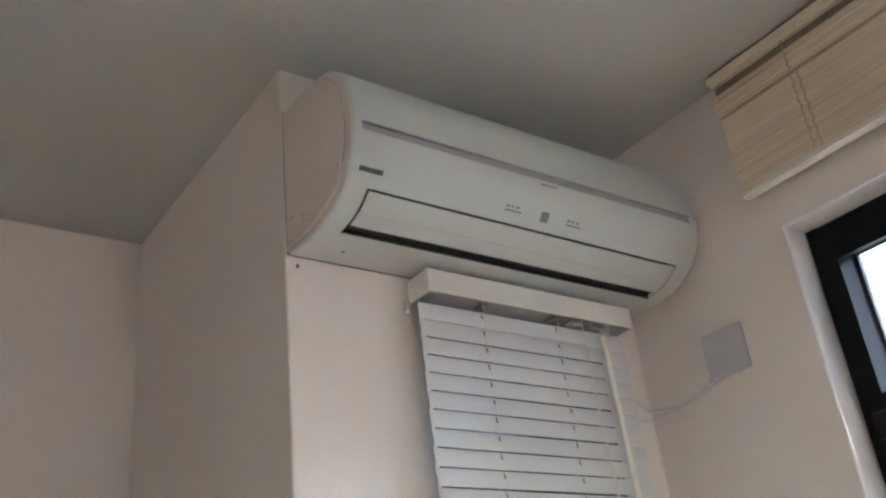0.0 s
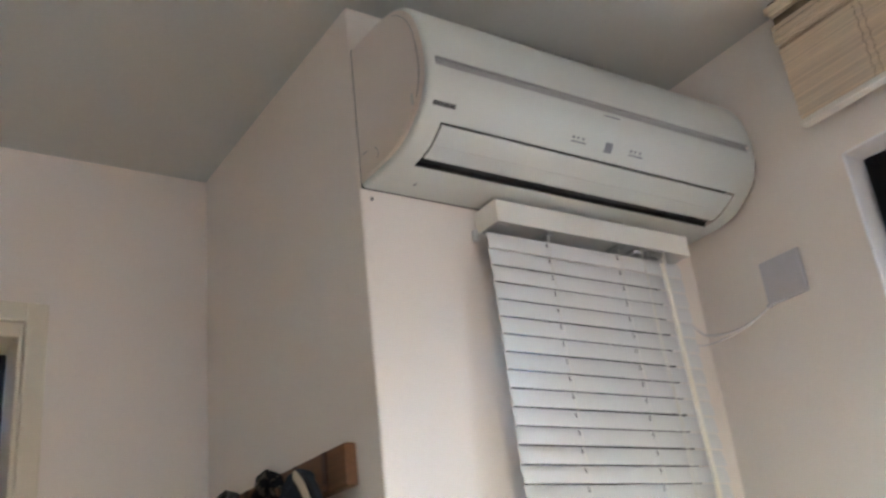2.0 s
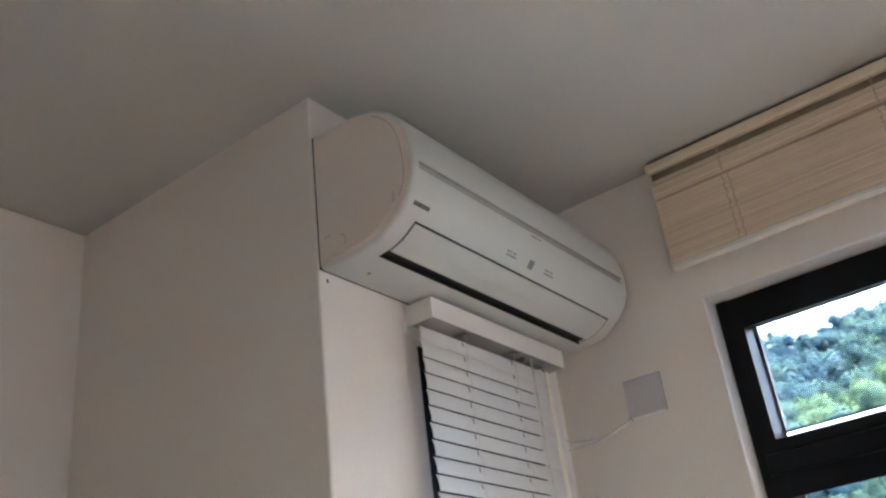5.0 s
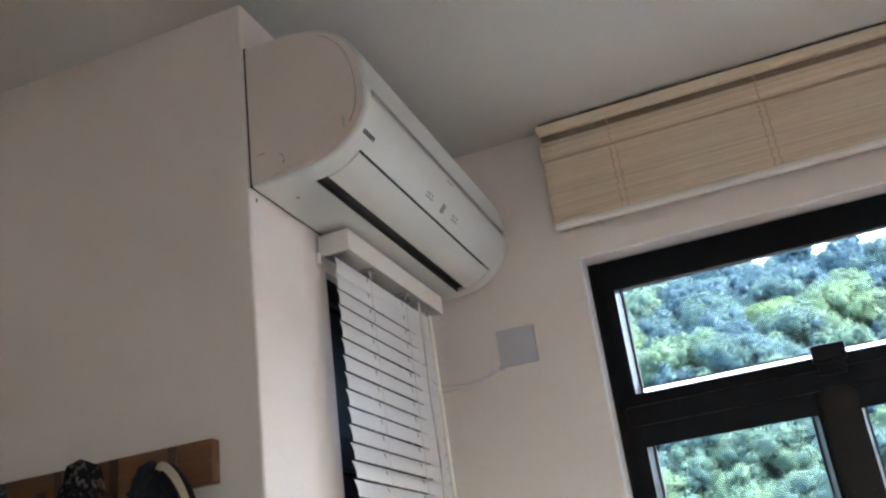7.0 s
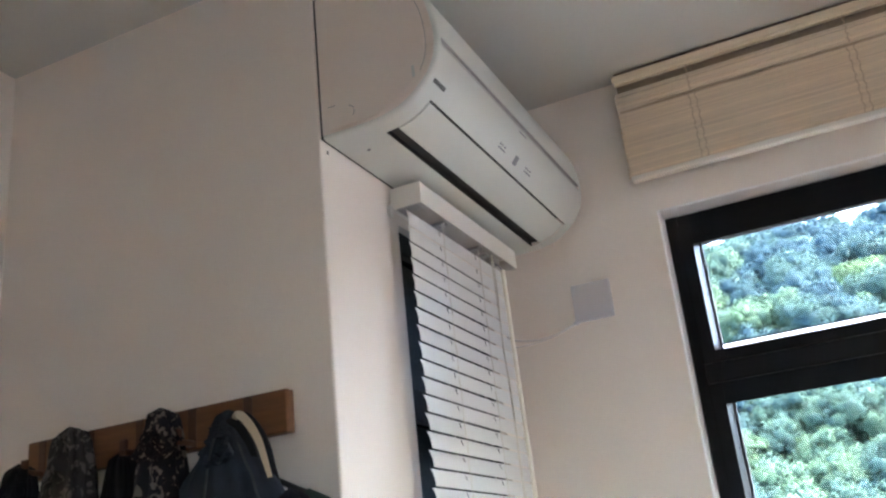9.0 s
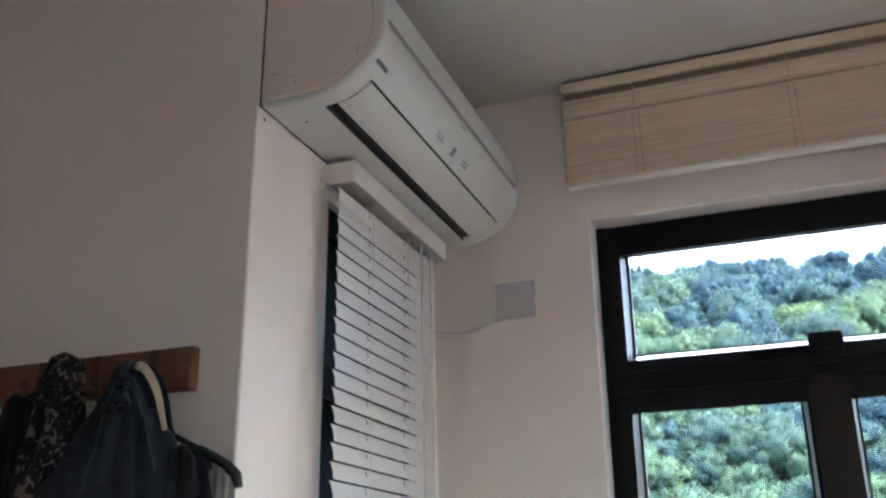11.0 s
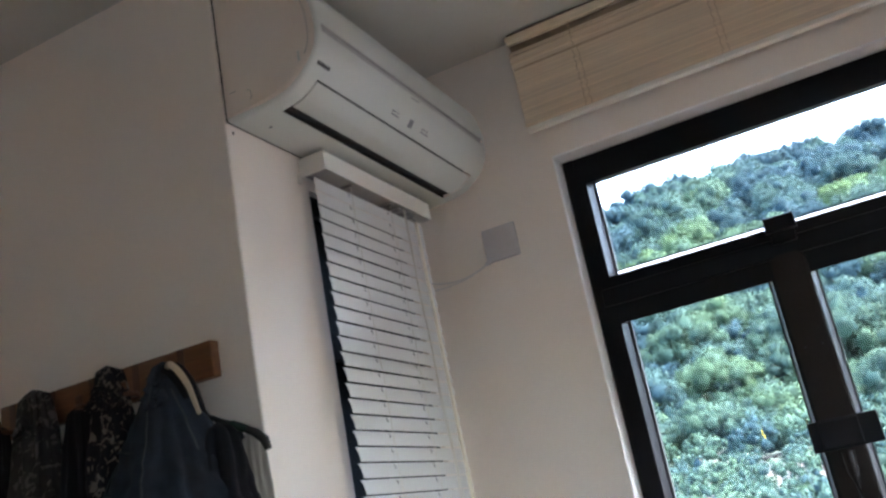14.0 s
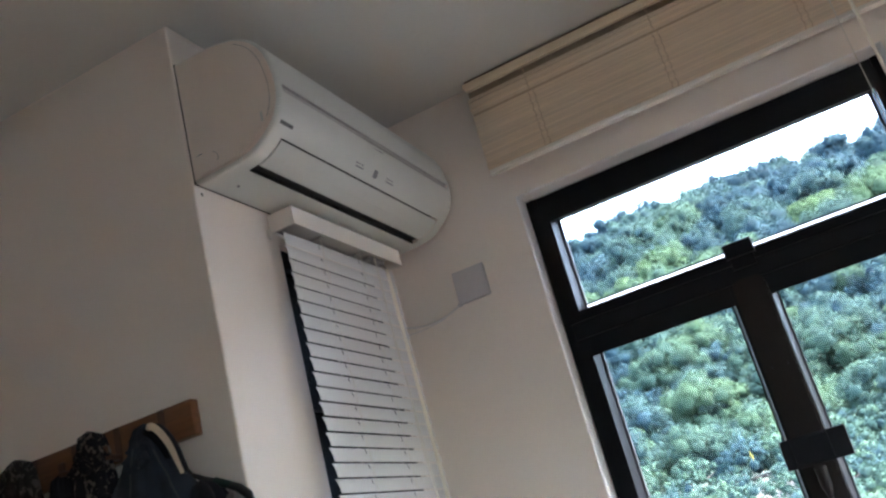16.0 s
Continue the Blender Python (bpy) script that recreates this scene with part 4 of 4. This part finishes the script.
def leaf_material(name, dark, light, wet):
    m = bpy.data.materials.new(name)
    m.use_nodes = True
    nt = m.node_tree
    p = nt.nodes["Principled BSDF"]
    at, geo = nt.nodes.new("ShaderNodeAttribute"), nt.nodes.new("ShaderNodeNewGeometry")
    at.attribute_name = "tint"
    mx = nt.nodes.new("ShaderNodeMix")
    mx.data_type = "RGBA"
    mx.inputs[6].default_value, mx.inputs[7].default_value = (*dark, 1), (*light, 1)
    nt.links.new(at.outputs["Fac"], mx.inputs[0])
    mr = nt.nodes.new("ShaderNodeMapRange")
    mr.inputs[3].default_value, mr.inputs[4].default_value = 0.9, 1.1
    nt.links.new(geo.outputs["Random Per Island"], mr.inputs[0])
    sc = nt.nodes.new("ShaderNodeVectorMath")
    sc.operation = "SCALE"
    nt.links.new(mx.outputs[2], sc.inputs[0])
    nt.links.new(mr.outputs[0], sc.inputs["Scale"])
    nt.links.new(sc.outputs[0], p.inputs["Base Color"])
    p.inputs["Roughness"].default_value = wet
    p.inputs["Specular IOR Level"].default_value = 0.08
    thin, both = nt.nodes.new("ShaderNodeBsdfTranslucent"), nt.nodes.new("ShaderNodeMixShader")
    both.inputs[0].default_value = 0.3
    nt.links.new(sc.outputs[0], thin.inputs[0])
    nt.links.new(p.outputs[0], both.inputs[1])
    nt.links.new(thin.outputs[0], both.inputs[2])
    nt.links.new(both.outputs[0], nt.nodes["Material Output"].inputs[0])
    return m


# the bluish dark tone carries distance haze in the leaf colour
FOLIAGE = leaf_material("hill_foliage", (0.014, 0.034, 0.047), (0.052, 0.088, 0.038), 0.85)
BARK = material("bark", (0.10, 0.075, 0.05), 0.95, spots=0.3, scale=3)


def leaves(centres, radii, density, size, tints, seed):
    """Crowns of many small leaves: each crown is a dome of rounded lobes, each lobe a loose skin of leaves. One mesh."""
    g = np.random.default_rng(seed)
    up = np.array([0, 0, 1.0])
    P, U, V, N, Tn = [], [], [], [], []
    ball = bmesh.new()
    bmesh.ops.create_icosphere(ball, subdivisions=1, radius=1)
    bv, bf = np.array([v.co[:] for v in ball.verts]), np.array([[v.index for v in f.verts] for f in ball.faces])
    ball.free()
    K, KN, KT = [], [], []
    for c, r, tint in zip(centres, radii, tints):
        near = min(max(math.hypot(c[0], c[1]) / 105, 0.5), 1.0)
        lobes, count = (36 if r > 1.1 else 12), int(density * r * r / near ** 1.7)
        i = np.arange(lobes)
        z = 1 - 1.3 * (i + 0.5) / lobes
        a = i * 2.39996 + g.uniform(0, 6.28)
        d = np.stack([np.cos(a) * np.sqrt(1 - z * z), np.sin(a) * np.sqrt(1 - z * z), z], 1) + g.normal(scale=0.16, size=(lobes, 3))
        d /= np.linalg.norm(d, axis=1, keepdims=True)
        shape = np.array([g.uniform(0.85, 1.15), g.uniform(0.85, 1.15), g.uniform(0.8, 1.05)])
        lc = c + d * r * g.uniform(0.52, 0.86, (lobes, 1)) * shape
        lr = r * g.uniform(0.15, 0.34, lobes)
        which = g.choice(lobes, count, p=lr ** 2 / (lr ** 2).sum())
        n = g.normal(size=(count, 3)) + 0.75 * d[which] + 0.25 * up
        n /= np.linalg.norm(n, axis=1, keepdims=True)
        p = lc[which] + n * (lr[which] * (g.uniform(0.35, 1, count) ** 0.4 + 0.09 * g.normal(size=count)))[:, None]
        nn = n + g.normal(scale=0.5, size=(count, 3)) + 0.35 * up
        nn /= np.linalg.norm(nn, axis=1, keepdims=True)
        u = np.cross(nn, g.normal(size=(count, 3)))
        u /= np.linalg.norm(u, axis=1, keepdims=True)
        v = np.cross(nn, u)
        s = size * near * g.uniform(0.6, 1.4, (count, 1))
        soft = 0.65 * n + 0.35 * d[which] + 0.15 * nn + 0.2 * up
        N.append(soft / np.linalg.norm(soft, axis=1, keepdims=True))
        P.append(p), U.append(u * s), V.append(v * s * 0.75)
        shade = tint + g.normal(scale=0.07, size=lobes)
        Tn.append(np.clip(shade[which] + g.normal(scale=0.03, size=count), 0, 1))
        K.append((lc[:, None] + bv * (lr[:, None] * g.uniform(0.36, 0.80, (lobes, len(bv))))[:, :, None]).reshape(-1, 3))
        soft = 0.8 * np.broadcast_to(bv, (lobes, len(bv), 3)) + 0.35 * d[:, None] + g.normal(scale=0.14, size=(lobes, len(bv), 3)) + 0.15 * up
        KN.append((soft / np.linalg.norm(soft, axis=2, keepdims=True)).reshape(-1, 3))
        # cores get a darker tint: shade inside the clump put into its colour
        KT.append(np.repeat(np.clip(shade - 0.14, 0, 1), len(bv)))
    P, U, V, N, Tn = (np.concatenate(q) for q in (P, U, V, N, Tn))
    n = len(P)
    co = np.stack([P + U, P - 0.7 * U + V, P - 0.7 * U - V], 1).reshape(-1, 3)
    clumps = np.concatenate(K)
    m = len(clumps) // len(bv)
    idx = np.concatenate([np.arange(3 * n), (3 * n + (np.arange(m) * len(bv))[:, None, None] + bf).ravel()])
    co, faces = np.concatenate([co, clumps]), len(idx) // 3
    me = bpy.data.meshes.new("leaves")
    me.vertices.add(len(co)), me.loops.add(len(idx)), me.polygons.add(faces)
    me.vertices.foreach_set("co", co.astype(np.float32).ravel())
    me.loops.foreach_set("vertex_index", idx.astype(np.int32))
    me.polygons.foreach_set("loop_start", np.arange(0, 3 * faces, 3, dtype=np.int32))
    me.polygons.foreach_set("loop_total", np.full(faces, 3, np.int32))
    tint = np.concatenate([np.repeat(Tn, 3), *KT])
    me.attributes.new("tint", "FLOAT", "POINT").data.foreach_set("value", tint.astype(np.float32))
    me.update(calc_edges=True)
    # leaves bend with their clump, so they shade softly round it
    bend = np.concatenate([np.repeat(N, 3, 0), *KN])
    me.attributes.new("custom_normal", "FLOAT_VECTOR", "POINT").data.foreach_set("vector", bend.astype(np.float32).ravel())
    me.materials.append(FOLIAGE)
    return me


gen = random.Random(12)
C, R, TT = [], [], []
r = 42.0
while r < 121:
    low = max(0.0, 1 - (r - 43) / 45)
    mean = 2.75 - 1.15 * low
    a = -14.0 + gen.uniform(0, 2)
    while a < 25:
        rad = mean * gen.choice((0.7, 0.85, 1.0, 1.15, 1.35)) * gen.uniform(0.9, 1.1)
        rr, aa = r + gen.uniform(-0.4, 0.4) * mean, a
        patch = noise.noise(Vector((aa * 0.17, rr * 0.05, 1.5)))
        C.append((0.9 + rr * math.cos(radians(aa)), -0.9 + rr * math.sin(radians(aa)), height(rr, aa) + rad * gen.uniform(0.3, 0.7)))
        R.append(rad)
        # farther, higher crowns lean to the hazy blue tone; patches vary at random
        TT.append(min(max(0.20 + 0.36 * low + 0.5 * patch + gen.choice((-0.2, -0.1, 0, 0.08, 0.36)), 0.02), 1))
        a += 1.5 * rad / rr * 57.3
    r += 1.15 * mean
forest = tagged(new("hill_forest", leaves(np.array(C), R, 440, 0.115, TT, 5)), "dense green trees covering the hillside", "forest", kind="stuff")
# leaf heaps have dark gaps: solid undergrowth under them
C2, R2, T2 = [], [], []
for k in range(430):
    rr, aa = gen.uniform(36, 58), gen.uniform(-14, 26)
    rad = gen.uniform(0.6, 1.3)
    if 4 < aa < 16 and rr < 43 and gen.random() < 0.5:
        continue
    C2.append((0.9 + rr * math.cos(radians(aa)), -0.9 + rr * math.sin(radians(aa)), height(rr, aa) + rad * 0.5))
    R2.append(rad)
    T2.append(gen.uniform(0.15, 0.6))
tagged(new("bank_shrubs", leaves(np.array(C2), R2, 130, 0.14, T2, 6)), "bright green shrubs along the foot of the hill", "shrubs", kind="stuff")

C3, R3, T3 = [], [], []
for k in range(560):
    rr, aa = gen.uniform(15, 36), gen.uniform(-14, 26)
    if 3 < aa < 16 and gen.random() < 0.4:
        continue
    rad = gen.uniform(0.35, 0.8)
    C3.append((0.9 + rr * math.cos(radians(aa)), -0.9 + rr * math.sin(radians(aa)), height(rr, aa) + rad * 0.35))
    R3.append(rad)
    T3.append(gen.uniform(0.25, 0.6))
tagged(new("yard_weeds", leaves(np.array(C3), R3, 110, 0.12, T3, 8)), "low green weeds on the bare yard", "weeds", kind="stuff")

rub = bmesh.new()
for k in range(260):
    rr, aa = gen.uniform(34, 42), gen.uniform(-14, 30)
    s = gen.uniform(0.10, 0.38)
    v = bmesh.ops.create_icosphere(rub, subdivisions=1, radius=s)["verts"]
    for q in v:
        q.co *= gen.uniform(0.7, 1.2)
        q.co.z *= 0.6
    bmesh.ops.translate(rub, vec=(0.9 + rr * math.cos(radians(aa)), -0.9 + rr * math.sin(radians(aa)), height(rr, aa) + 0.2 * s), verts=v)
tagged(new("rubble", finish("rubble", rub, ROCK)), "pale stones scattered on bare earth", "rubble", kind="stuff")


def plant(rr, aa, size, seed):
    """A clump of long arching leaves."""
    r = random.Random(seed)
    base = Vector((0.9 + rr * math.cos(radians(aa)), -0.9 + rr * math.sin(radians(aa)), height(rr, aa)))
    p = thing("banana_plant", base, "bright green plant with long arching leaves", "plant", "plants on the bank")
    for k in range(9):
        a = r.uniform(0, 6.28)
        d = Vector((math.cos(a), math.sin(a), 0))
        w = Vector((-d.y, d.x, 0))
        l = size * r.uniform(0.7, 1.1)
        bm = bmesh.new()
        pts = [base + d * l * 0.75 * t + Vector((0, 0, l * (1.25 * t - 0.75 * t * t))) for t in [q / 7 for q in range(8)]]
        ws = [w * (0.04 + 0.34 * size * 0.5 * math.sin(math.pi * min(q / 7 + 0.02, 0.99))) for q in range(8)]
        ribbon(bm, pts, ws, 0.01)
        part("leaf", bm, LEAF, p)


LEAF = material("broad_leaf", (0.042, 0.086, 0.026), 0.7, spots=0.3, scale=3)
for k, (rr, aa, size) in enumerate(((37, 3.4, 1.5), (38, 1.2, 1.6), (39, 12.2, 1.2))):
    plant(rr, aa, size, 40 + k)
for rr, aa in ((40.5, 7.6), (40.5, 5.0)):
    x, y, z = 0.9 + rr * math.cos(radians(aa)), -0.9 + rr * math.sin(radians(aa)), height(rr, aa)
    post = thing("marker_post", (x, y, z), "small yellow marker post among the shrubs", "post", "marker posts")
    part("post", tube(bmesh.new(), [(x, y, z), (x, y, z + 0.8)], 0.035, 8), YELLOW, post)
    part("sign", boxes((x - 0.07, x - 0.045, y - 0.06, y + 0.06, z + 0.50, z + 0.8), bevel=0.01), YELLOW, post)
